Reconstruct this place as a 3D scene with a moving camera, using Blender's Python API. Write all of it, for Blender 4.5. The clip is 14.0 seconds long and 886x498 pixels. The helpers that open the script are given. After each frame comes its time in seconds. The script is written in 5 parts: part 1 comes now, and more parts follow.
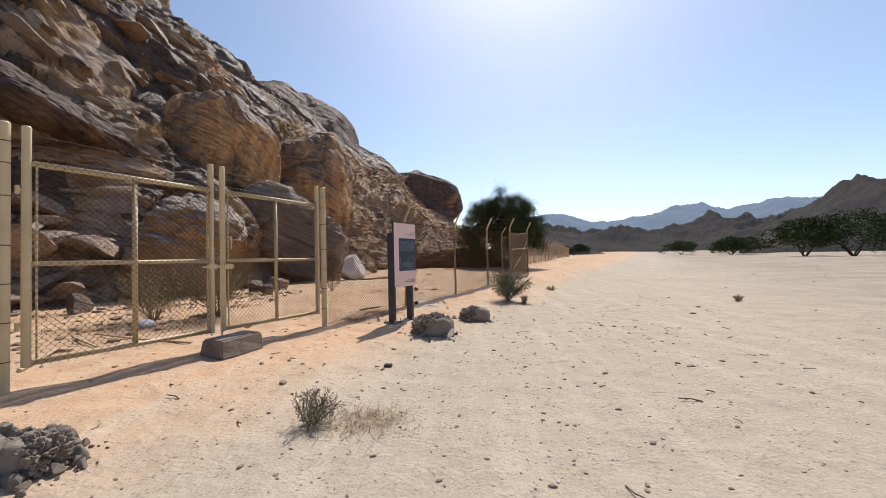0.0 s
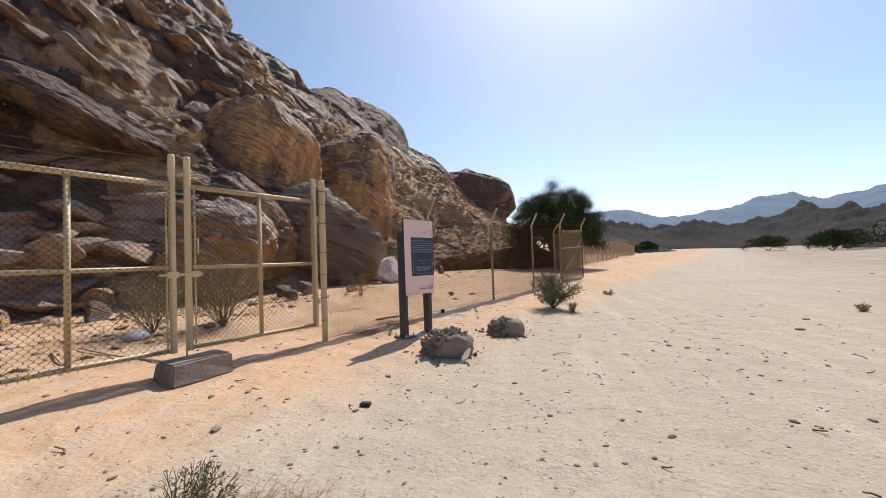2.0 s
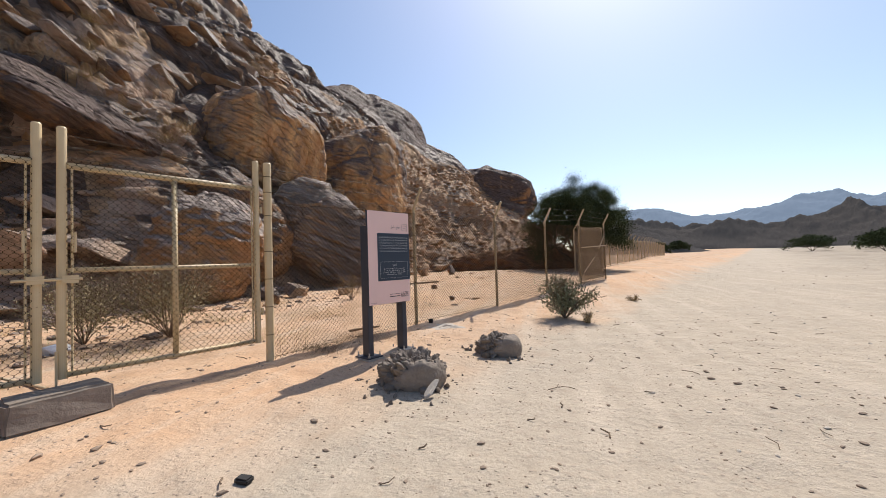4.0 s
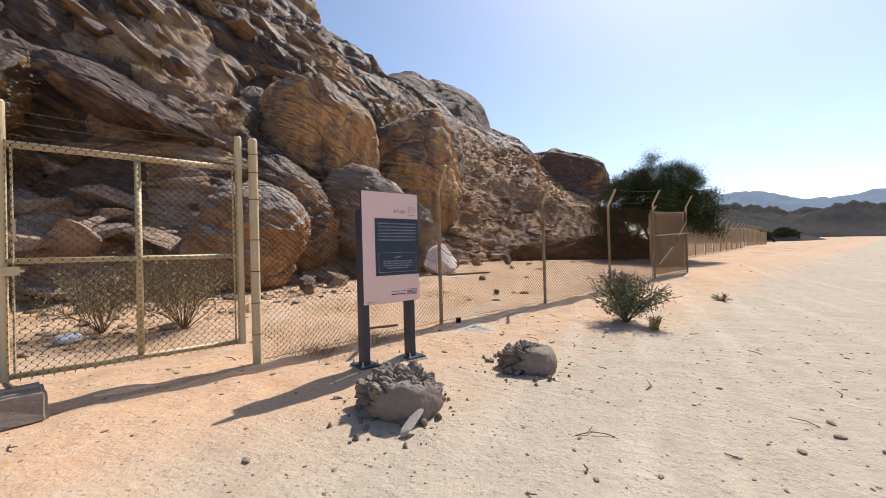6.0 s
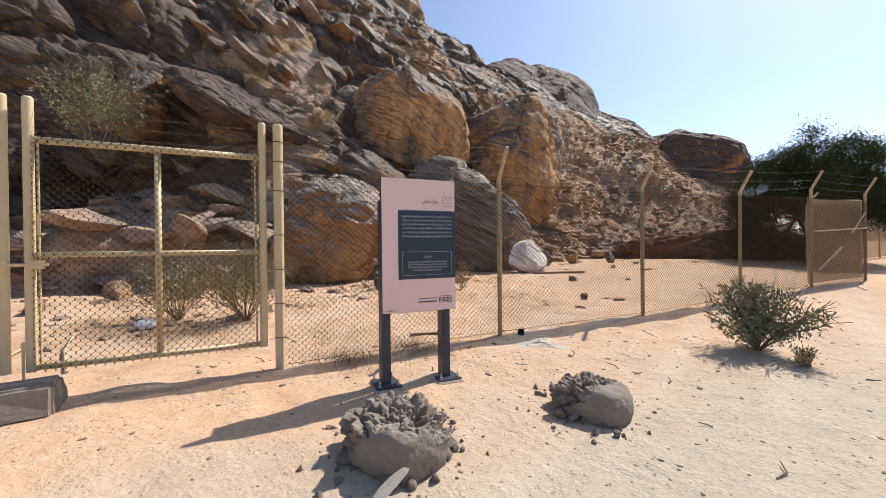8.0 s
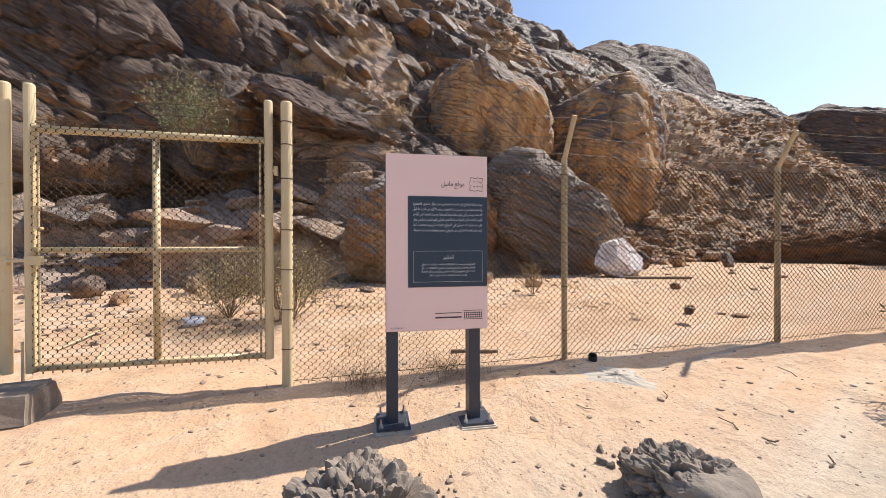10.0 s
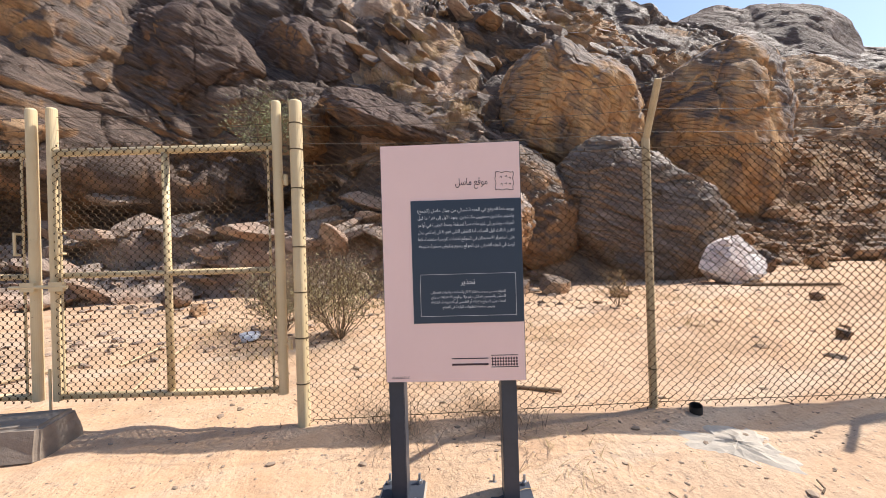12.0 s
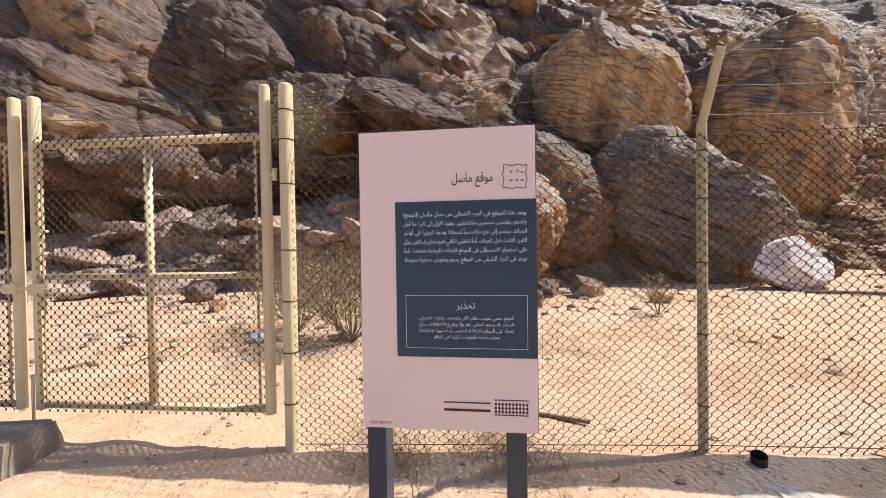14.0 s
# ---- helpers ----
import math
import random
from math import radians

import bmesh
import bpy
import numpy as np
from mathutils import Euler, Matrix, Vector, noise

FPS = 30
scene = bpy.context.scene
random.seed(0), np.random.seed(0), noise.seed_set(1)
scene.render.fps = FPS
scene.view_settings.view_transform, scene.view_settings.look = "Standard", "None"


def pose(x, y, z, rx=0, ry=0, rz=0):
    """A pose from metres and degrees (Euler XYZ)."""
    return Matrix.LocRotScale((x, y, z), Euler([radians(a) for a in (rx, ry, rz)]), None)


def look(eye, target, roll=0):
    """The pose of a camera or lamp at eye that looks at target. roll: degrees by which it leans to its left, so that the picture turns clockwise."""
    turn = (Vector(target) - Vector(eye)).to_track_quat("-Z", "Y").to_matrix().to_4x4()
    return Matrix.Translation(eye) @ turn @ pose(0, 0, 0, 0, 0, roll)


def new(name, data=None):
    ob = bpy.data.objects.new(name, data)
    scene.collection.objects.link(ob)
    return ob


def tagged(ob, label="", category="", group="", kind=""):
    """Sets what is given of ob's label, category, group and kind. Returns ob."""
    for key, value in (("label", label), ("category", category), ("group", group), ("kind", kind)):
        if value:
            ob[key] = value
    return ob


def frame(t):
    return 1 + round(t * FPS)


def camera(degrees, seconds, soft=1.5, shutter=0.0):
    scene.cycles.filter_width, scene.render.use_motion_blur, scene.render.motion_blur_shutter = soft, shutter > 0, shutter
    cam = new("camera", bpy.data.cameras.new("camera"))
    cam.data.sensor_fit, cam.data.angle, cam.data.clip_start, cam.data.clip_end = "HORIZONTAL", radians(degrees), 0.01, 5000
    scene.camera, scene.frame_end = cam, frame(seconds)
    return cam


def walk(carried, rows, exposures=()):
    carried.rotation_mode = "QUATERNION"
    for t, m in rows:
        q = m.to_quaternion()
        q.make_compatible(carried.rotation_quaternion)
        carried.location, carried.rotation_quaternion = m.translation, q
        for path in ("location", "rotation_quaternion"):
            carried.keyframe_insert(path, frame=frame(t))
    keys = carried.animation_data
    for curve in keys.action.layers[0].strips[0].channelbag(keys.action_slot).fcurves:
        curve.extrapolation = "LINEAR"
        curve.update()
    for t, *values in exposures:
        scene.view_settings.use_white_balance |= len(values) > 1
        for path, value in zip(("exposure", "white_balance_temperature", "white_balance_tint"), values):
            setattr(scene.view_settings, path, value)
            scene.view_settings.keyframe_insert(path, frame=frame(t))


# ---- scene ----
cam = camera(97.6, 14.0, soft=0.65)
PATH = [
    (0, (0.788, 0.773, 1.281), (0.635, 2.767, 1.332), -1.4),
    (0.5, (0.941, 1.087, 1.272), (0.74, 3.077, 1.316), -1.4),
    (1, (1.044, 1.438, 1.255), (0.769, 3.418, 1.3), -1.5),
    (1.5, (1.146, 1.777, 1.283), (0.776, 3.741, 1.334), -1.9),
    (2, (1.27, 2.088, 1.296), (0.829, 4.038, 1.358), -2.1),
    (2.5, (1.313, 2.429, 1.296), (0.829, 4.369, 1.369), -2.2),
    (3, (1.408, 2.737, 1.296), (0.905, 4.671, 1.374), -2.1),
    (3.2, (1.444, 2.887, 1.298), (0.937, 4.82, 1.378), -2.0),
    (5.3, (1.813, 4.245, 1.307), (1.07, 6.102, 1.324), -1.8),
    (5.5, (1.818, 4.344, 1.324), (1.039, 6.186, 1.34), -1.7),
    (6, (1.906, 4.641, 1.321), (1.018, 6.433, 1.332), -1.5),
    (6.5, (2.001, 4.902, 1.348), (0.994, 6.631, 1.359), -1.1),
    (7, (2.0, 5.193, 1.35), (0.875, 6.846, 1.357), -0.6),
    (7.5, (2.015, 5.465, 1.35), (0.78, 7.038, 1.349), -0.5),
    (8, (2.02, 5.727, 1.365), (0.69, 7.221, 1.352), -0.6),
    (8.2, (2.003, 5.836, 1.35), (0.635, 7.295, 1.337), -0.6),
    (10.3, (1.625, 6.864, 1.351), (-0.05, 7.957, 1.326), -0.6),
    (10.5, (1.571, 6.948, 1.365), (-0.131, 7.998, 1.331), -1.0),
    (11, (1.517, 7.162, 1.407), (-0.236, 8.125, 1.375), -1.3),
    (11.5, (1.417, 7.319, 1.409), (-0.384, 8.188, 1.393), -1.6),
    (12, (1.294, 7.448, 1.446), (-0.549, 8.225, 1.449), -1.7),
    (12.5, (1.221, 7.591, 1.48), (-0.652, 8.292, 1.496), -1.6),
    (13, (1.159, 7.69, 1.504), (-0.734, 8.337, 1.517), -1.4),
    (13.5, (1.034, 7.736, 1.52), (-0.866, 8.361, 1.515), -1.2),
    (14, (0.96, 7.764, 1.529), (-0.94, 8.389, 1.5), -0.9),
]
walk(cam, [(t, look(eye, target, roll)) for t, eye, target, roll in PATH],
     exposures=[(0, 0.1), (3, 0.15), (6.5, 0.28), (8, 0.39), (10.5, 0.57), (14, 0.66)])

# ---------------------------------------------------------------- light
SUN_ELEV, SUN_AZ = 52.0, 10.6
world = bpy.data.worlds.new("sky")
scene.world = world
world.use_nodes = True
wn = world.node_tree
sky = wn.nodes.new("ShaderNodeTexSky")
sky.sky_type = 'NISHITA'
sky.sun_disc = False
sky.sun_elevation = radians(SUN_ELEV)
sky.sun_rotation = radians(SUN_AZ)
sky.altitude = 700
sky.air_density = 1.0
sky.dust_density = 1.6
sky.ozone_density = 1.5
wn.nodes["Background"].inputs["Strength"].default_value = 0.14
wn.links.new(sky.outputs[0], wn.nodes["Background"].inputs[0])

sun = new("sun", bpy.data.lights.new("sun", "SUN"))
sun.data.energy = 4.4
sun.data.angle = radians(0.55)
sun.data.color = (1.0, 0.94, 0.86)
az, el = radians(SUN_AZ), radians(SUN_ELEV)
sun.matrix_world = look((math.sin(az) * math.cos(el) * 60, math.cos(az) * math.cos(el) * 60, math.sin(el) * 60), (0, 0, 0))


# ---------------------------------------------------------------- noise and mesh helpers
def lattice(ix, iy, iz, seed):
    h = (ix * 374761393 + iy * 668265263 + iz * 2147483647 + seed * 1274126177) & 0xFFFFFFFF
    h = ((h ^ (h >> 13)) * 1274126177) & 0xFFFFFFFF
    h = ((h ^ (h >> 16)) * 2246822519) & 0xFFFFFFFF
    return ((h ^ (h >> 15)) & 0xFFFF) / 32767.5 - 1.0


def vnoise(p, scale=1.0, seed=0):
    """Smooth value noise in -1..1 of an (n, 3) array."""
    q = np.asarray(p, dtype=np.float64) / scale
    i = np.floor(q).astype(np.int64)
    f = q - i
    f = f * f * f * (f * (f * 6 - 15) + 10)
    out = np.zeros(len(q))
    for dx in (0, 1):
        wx = f[:, 0] if dx else 1 - f[:, 0]
        for dy in (0, 1):
            wy = f[:, 1] if dy else 1 - f[:, 1]
            for dz in (0, 1):
                wz = f[:, 2] if dz else 1 - f[:, 2]
                out += wx * wy * wz * lattice(i[:, 0] + dx, i[:, 1] + dy, i[:, 2] + dz, seed)
    return out


def fbm(p, scale, octaves, seed=0, gain=0.5):
    out, a = np.zeros(len(p)), 1.0
    for k in range(octaves):
        out += a * vnoise(p, scale / 2 ** k, seed + 17 * k)
        a *= gain
    return out


def sstep(a, b, x):
    t = np.clip((np.asarray(x, dtype=float) - a) / (b - a), 0, 1)
    return t * t * (3 - 2 * t)


BED = Vector((0.25, 0.42, 0.87)).normalized()


def bedding(p, seed, thick=0.55):
    """Height of the worn beds of rock at points p: each bed bulges and is cut back at its foot."""
    warp = 0.55 * fbm(p, 4.0, 3, seed + 5) + 0.12 * vnoise(p, 0.9, seed + 9)
    s = (p @ np.array(BED) + warp) / thick
    i = np.floor(s)
    f = s - i
    deep = lattice(i.astype(np.int64), np.zeros(len(p), np.int64), np.zeros(len(p), np.int64), seed) * 0.5 + 0.6
    return (np.minimum(f * 6, 1.0) * (1 - 0.45 * f) - 0.5) * deep


def cracks(p, scale, seed, width=0.05):
    """Winding cracks, 0 on the sound rock and -1 along the crack."""
    w = p + 0.25 * scale * np.stack([vnoise(p, scale * 0.45, seed + 40 + k) for k in range(3)], 1)
    a = np.abs(vnoise(w, scale, seed)) / width
    b = np.abs(vnoise(w * np.array((1, 1, 0.35)), scale * 0.7, seed + 3)) / width
    return -np.exp(-a * a) - 0.7 * np.exp(-b * b)


def mesh_of(name, verts, faces, mat, smooth=True):
    me = bpy.data.meshes.new(name)
    verts = np.asarray(verts, dtype=np.float32)
    faces = np.asarray(faces, dtype=np.int32)
    me.vertices.add(len(verts))
    me.vertices.foreach_set("co", verts.ravel())
    n = faces.shape[1]
    me.loops.add(faces.size)
    me.loops.foreach_set("vertex_index", faces.ravel())
    me.polygons.add(len(faces))
    me.polygons.foreach_set("loop_start", np.arange(0, faces.size, n, dtype=np.int32))
    me.polygons.foreach_set("use_smooth", np.full(len(faces), smooth))
    me.update(calc_edges=True)
    me.validate()
    if mat:
        me.materials.append(mat)
    return me


def part(name, bm, mat, parent=None, label="", smooth=False):
    me = bpy.data.meshes.new(name)
    bm.to_mesh(me)
    bm.free()
    for p in me.polygons:
        p.use_smooth = smooth
    me.materials.append(mat)
    ob = new(name, me)
    ob.parent = parent
    return tagged(ob, label)


def box(bm, x0, x1, y0, y1, z0, z1, bevel=0.0):
    m = Matrix.Translation(((x0 + x1) / 2, (y0 + y1) / 2, (z0 + z1) / 2)) @ Matrix.Diagonal((x1 - x0, y1 - y0, z1 - z0, 1))
    r = bmesh.ops.create_cube(bm, size=1, matrix=m)
    if bevel:
        vs = set(r["verts"])
        bmesh.ops.bevel(bm, geom=[e for e in bm.edges if e.verts[0] in vs and e.verts[1] in vs], offset=bevel, segments=2, affect='EDGES')
    return bm


def rod(bm, a, b, r0, r1=None, seg=10, cap=True):
    """A round bar from a to b, tapering from r0 to r1."""
    a, b = Vector(a), Vector(b)
    r1 = r0 if r1 is None else r1
    d = (b - a).normalized()
    e = d.cross(Vector((0, 0, 1)) if abs(d.z) < 0.9 else Vector((1, 0, 0))).normalized()
    g = d.cross(e)
    lo, hi = [], []
    for k in range(seg):
        t = 2 * math.pi * k / seg
        o = e * math.cos(t) + g * math.sin(t)
        lo.append(bm.verts.new(a + o * r0))
        hi.append(bm.verts.new(b + o * r1))
    for k in range(seg):
        n = (k + 1) % seg
        bm.faces.new((lo[k], lo[n], hi[n], hi[k]))
    if cap:
        bm.faces.new(lo[::-1])
        bm.faces.new(hi)
    return bm


SPHERES = {}


def sphere(sub):
    if sub not in SPHERES:
        bm = bmesh.new()
        bmesh.ops.create_icosphere(bm, subdivisions=sub, radius=1)
        v = np.array([x.co[:] for x in bm.verts])
        f = np.array([[x.index for x in p.verts] for p in bm.faces])
        bm.free()
        SPHERES[sub] = (v / np.linalg.norm(v, axis=1)[:, None], f)
    return SPHERES[sub]


# ---------------------------------------------------------------- materials
def material(name):
    m = bpy.data.materials.new(name)
    m.use_nodes = True
    return m, m.node_tree, m.node_tree.nodes["Principled BSDF"]


def node(nt, kind, **inputs):
    n = nt.nodes.new(kind)
    for k, v in inputs.items():
        n.inputs[k.replace("_", " ")].default_value = v
    return n


def noise_tex(nt, vec, scale, detail=6, rough=0.6):
    n = node(nt, "ShaderNodeTexNoise", Scale=scale, Detail=detail, Roughness=rough)
    nt.links.new(vec, n.inputs["Vector"])
    return n.outputs["Fac"]


def node_colour(nt, vec, scale):
    """Three-way noise, to bend a texture's coordinates."""
    n = node(nt, "ShaderNodeTexNoise", Scale=scale, Detail=4)
    nt.links.new(vec, n.inputs["Vector"])
    return n.outputs["Color"]


def ramp(nt, fac, *stops):
    n = nt.nodes.new("ShaderNodeValToRGB")
    while len(n.color_ramp.elements) < len(stops):
        n.color_ramp.elements.new(0.5)
    for e, (pos, col) in zip(n.color_ramp.elements, stops):
        e.position = pos
        e.color = (*col, 1) if len(col) == 3 else col
    nt.links.new(fac, n.inputs["Fac"])
    return n.outputs["Color"]


def grey(a):
    return (a, a, a)


def mix(nt, fac, a, b, blend="MIX"):
    n = nt.nodes.new("ShaderNodeMix")
    n.data_type, n.blend_type = "RGBA", blend
    for sock, v in ((n.inputs[0], fac), (n.inputs[6], a), (n.inputs[7], b)):
        if hasattr(v, "links"):
            nt.links.new(v, sock)
        else:
            sock.default_value = v if not isinstance(v, tuple) else (*v, 1)
    return n.outputs[2]


def bump(nt, height, strength, distance, normal=None):
    n = node(nt, "ShaderNodeBump", Strength=strength, Distance=distance)
    nt.links.new(height, n.inputs["Height"])
    if normal:
        nt.links.new(normal, n.inputs["Normal"])
    return n.outputs["Normal"]


def coords(nt, scale=(1, 1, 1), rot=(0, 0, 0), kind="Position"):
    if kind == "Position":
        src = nt.nodes.new("ShaderNodeNewGeometry").outputs["Position"]
    else:
        src = nt.nodes.new("ShaderNodeTexCoord").outputs[kind]
    mp = nt.nodes.new("ShaderNodeMapping")
    mp.inputs["Scale"].default_value = scale
    mp.inputs["Rotation"].default_value = rot
    nt.links.new(src, mp.inputs["Vector"])
    return mp.outputs[0]


def rock_material(name, varnish, fresh, amount, sheen=0.52, strata=1.0, gloss=0.4, upright=0.55):
    """Desert rock: dark varnish over orange-tan stone; amount: how much of it is varnished (0..1);
    upright: how far bare stone keeps to the steep and overhanging faces."""
    m, nt, b = material(name)
    pos = coords(nt)
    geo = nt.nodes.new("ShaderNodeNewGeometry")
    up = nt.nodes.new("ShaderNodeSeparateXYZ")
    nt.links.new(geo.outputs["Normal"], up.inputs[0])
    dot = nt.nodes.new("ShaderNodeVectorMath")
    dot.operation = "DOT_PRODUCT"
    nt.links.new(pos, dot.inputs[0])
    dot.inputs[1].default_value = BED * 7.5
    along = nt.nodes.new("ShaderNodeCombineXYZ")
    part_xyz = nt.nodes.new("ShaderNodeSeparateXYZ")
    nt.links.new(pos, part_xyz.inputs[0])
    nt.links.new(part_xyz.outputs[0], along.inputs[0])
    nt.links.new(part_xyz.outputs[1], along.inputs[1])
    nt.links.new(dot.outputs["Value"], along.inputs[2])
    beds = along.outputs[0]
    streak = coords(nt, (1.6, 1.6, 0.22))
    big = noise_tex(nt, pos, 0.30, 5, 0.6)
    drip = noise_tex(nt, streak, 0.9, 6, 0.55)
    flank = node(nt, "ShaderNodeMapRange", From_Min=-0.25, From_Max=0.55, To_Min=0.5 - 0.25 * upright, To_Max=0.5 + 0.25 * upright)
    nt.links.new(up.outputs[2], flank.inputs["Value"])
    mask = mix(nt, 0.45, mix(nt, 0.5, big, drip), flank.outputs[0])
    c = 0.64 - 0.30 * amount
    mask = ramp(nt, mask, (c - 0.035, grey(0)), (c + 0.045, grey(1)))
    fine = noise_tex(nt, pos, 11, 10, 0.75)
    lay = noise_tex(nt, beds, 1.5, 10, 0.68)
    dark = ramp(nt, lay, (0.32, tuple(v * 0.6 for v in varnish)), (0.50, varnish), (0.70, tuple(min(1, v * 1.9) for v in varnish)))
    light = ramp(nt, fine, (0.28, tuple(v * 0.62 for v in fresh)), (0.5, fresh), (0.75, tuple(min(1, v * 1.25) for v in fresh)))
    tint = noise_tex(nt, streak, 1.3, 5, 0.55)
    light = mix(nt, ramp(nt, tint, (0.40, grey(0)), (0.60, grey(0.75))), light, tuple(v * w for v, w in zip(fresh, (0.72, 0.60, 0.55))))
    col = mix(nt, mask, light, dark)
    seams = ramp(nt, noise_tex(nt, beds, 0.8, 9, 0.72), (0.38, grey(0.62)), (0.45, grey(1.0)), (0.62, grey(1.0)), (0.75, grey(1.35)))
    col = mix(nt, 1.0, col, seams, "MULTIPLY")
    chips = ramp(nt, noise_tex(nt, pos, 3.3, 9, 0.75), (0.64, grey(0)), (0.69, grey(0.5)))
    col = mix(nt, chips, col, tuple(v * 0.8 for v in fresh))
    nt.links.new(col, b.inputs["Base Color"])
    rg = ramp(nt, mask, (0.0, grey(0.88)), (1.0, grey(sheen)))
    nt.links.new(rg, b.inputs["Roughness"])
    b.inputs["Specular IOR Level"].default_value = gloss
    n1 = bump(nt, lay, 0.9 * strata, 0.22)
    n1 = bump(nt, noise_tex(nt, pos, 2.4, 9, 0.66), 0.7, 0.10, n1)
    rift = node(nt, "ShaderNodeTexVoronoi", Scale=1.1)
    rift.feature = "DISTANCE_TO_EDGE"
    bent = mix(nt, 0.25, beds, node_colour(nt, pos, 1.6))
    nt.links.new(bent, rift.inputs["Vector"])
    n1 = bump(nt, ramp(nt, rift.outputs["Distance"], (0.0, grey(0)), (0.05, grey(1))), 0.8, 0.10, n1)
    n2 = bump(nt, fine, 0.8, 0.035, n1)
    nt.links.new(n2, b.inputs["Normal"])
    return m


VARNISH = (0.170, 0.119, 0.093)
TAN = (0.58, 0.345, 0.180)
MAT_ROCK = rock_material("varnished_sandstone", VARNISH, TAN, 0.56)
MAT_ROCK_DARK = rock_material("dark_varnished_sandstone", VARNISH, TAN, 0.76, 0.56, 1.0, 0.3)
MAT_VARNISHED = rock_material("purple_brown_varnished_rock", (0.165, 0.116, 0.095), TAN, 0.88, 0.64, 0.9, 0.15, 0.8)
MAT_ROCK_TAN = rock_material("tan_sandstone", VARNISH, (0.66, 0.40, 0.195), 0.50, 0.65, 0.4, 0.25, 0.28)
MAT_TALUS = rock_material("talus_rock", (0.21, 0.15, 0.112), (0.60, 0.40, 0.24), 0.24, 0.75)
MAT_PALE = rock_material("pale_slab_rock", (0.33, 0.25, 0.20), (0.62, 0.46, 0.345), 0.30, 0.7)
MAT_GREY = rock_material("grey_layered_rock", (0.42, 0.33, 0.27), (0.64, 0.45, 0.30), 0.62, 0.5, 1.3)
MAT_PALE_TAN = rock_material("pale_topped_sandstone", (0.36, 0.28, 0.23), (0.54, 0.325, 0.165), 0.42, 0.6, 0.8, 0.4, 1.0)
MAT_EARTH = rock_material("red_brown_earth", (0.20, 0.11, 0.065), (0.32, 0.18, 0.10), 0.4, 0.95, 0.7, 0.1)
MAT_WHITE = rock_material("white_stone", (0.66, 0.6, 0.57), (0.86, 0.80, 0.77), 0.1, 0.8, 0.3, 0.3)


def sand_material():
    m, nt, b = material("desert_sand")
    pos = coords(nt)
    sep = nt.nodes.new("ShaderNodeSeparateXYZ")
    nt.links.new(pos, sep.inputs[0])
    # distance from the fence line decides how much of the grey gravel of the track lies on the pink sand
    along = nt.nodes.new("ShaderNodeVectorMath")
    along.operation = "DOT_PRODUCT"
    nt.links.new(pos, along.inputs[0])
    along.inputs[1].default_value = (0.92, -0.39, 0)
    wob = noise_tex(nt, pos, 0.55, 5, 0.6)
    ad = node(nt, "ShaderNodeMath")
    ad.operation = "MULTIPLY_ADD"
    nt.links.new(wob, ad.inputs[0])
    ad.inputs[1].default_value = 2.6
    nt.links.new(along.outputs["Value"], ad.inputs[2])
    mr = node(nt, "ShaderNodeMapRange", From_Min=-2.3, From_Max=-0.9)
    nt.links.new(ad.outputs[0], mr.inputs["Value"])
    fine = noise_tex(nt, pos, 38, 6, 0.75)
    mid = noise_tex(nt, pos, 3.2, 6, 0.6)
    big = noise_tex(nt, pos, 0.16, 5, 0.6)
    pink = ramp(nt, mid, (0.3, (0.56, 0.345, 0.205)), (0.7, (0.65, 0.435, 0.28)))
    road = ramp(nt, mid, (0.3, (0.415, 0.340, 0.254)), (0.7, (0.520, 0.435, 0.335)))
    col = mix(nt, mr.outputs[0], pink, road)
    col = mix(nt, ramp(nt, big, (0.4, grey(0)), (0.62, grey(0.35))), col, (0.40, 0.34, 0.27))
    patch = noise_tex(nt, pos, 13, 7, 0.7)
    col = mix(nt, ramp(nt, patch, (0.55, grey(0)), (0.70, grey(0.45))), col, (0.38, 0.28, 0.20))
    track = noise_tex(nt, coords(nt, (2.4, 0.22, 1), (0, 0, 0.40)), 1.0, 5, 0.6)
    col = mix(nt, ramp(nt, track, (0.50, grey(0)), (0.68, grey(0.45))), col, (0.60, 0.50, 0.39))
    inner = node(nt, "ShaderNodeMapRange", From_Min=-4.6, From_Max=-5.6)
    nt.links.new(along.outputs["Value"], inner.inputs["Value"])
    litter = ramp(nt, noise_tex(nt, pos, 1.1, 8, 0.7), (0.46, grey(0)), (0.60, grey(0.55)))
    col = mix(nt, mix(nt, 1.0, inner.outputs[0], litter, "MULTIPLY"), col, (0.40, 0.255, 0.145))
    # the open flat away from the track is strewn with darker gravel
    flat = node(nt, "ShaderNodeMapRange", From_Min=1.5, From_Max=8.0)
    nt.links.new(along.outputs["Value"], flat.inputs["Value"])
    strewn = ramp(nt, noise_tex(nt, coords(nt, (0.35, 1, 1)), 0.5, 7, 0.7), (0.36, grey(0.12)), (0.58, grey(0.7)))
    col = mix(nt, mix(nt, 1.0, flat.outputs[0], strewn, "MULTIPLY"), col, (0.27, 0.225, 0.168))
    grain = ramp(nt, fine, (0.25, grey(0.74)), (0.5, grey(1.0)), (0.8, grey(1.1)))
    col = mix(nt, 1.0, col, grain, "MULTIPLY")
    vor = node(nt, "ShaderNodeTexVoronoi", Scale=16)
    nt.links.new(pos, vor.inputs["Vector"])
    spots = ramp(nt, vor.outputs["Distance"], (0.12, grey(0.85)), (0.22, grey(0)))
    spot_on = ramp(nt, noise_tex(nt, pos, 2.2, 3), (0.46, grey(0)), (0.56, grey(1)))
    col = mix(nt, mix(nt, 1.0, spots, spot_on, "MULTIPLY"), col, (0.30, 0.24, 0.19))
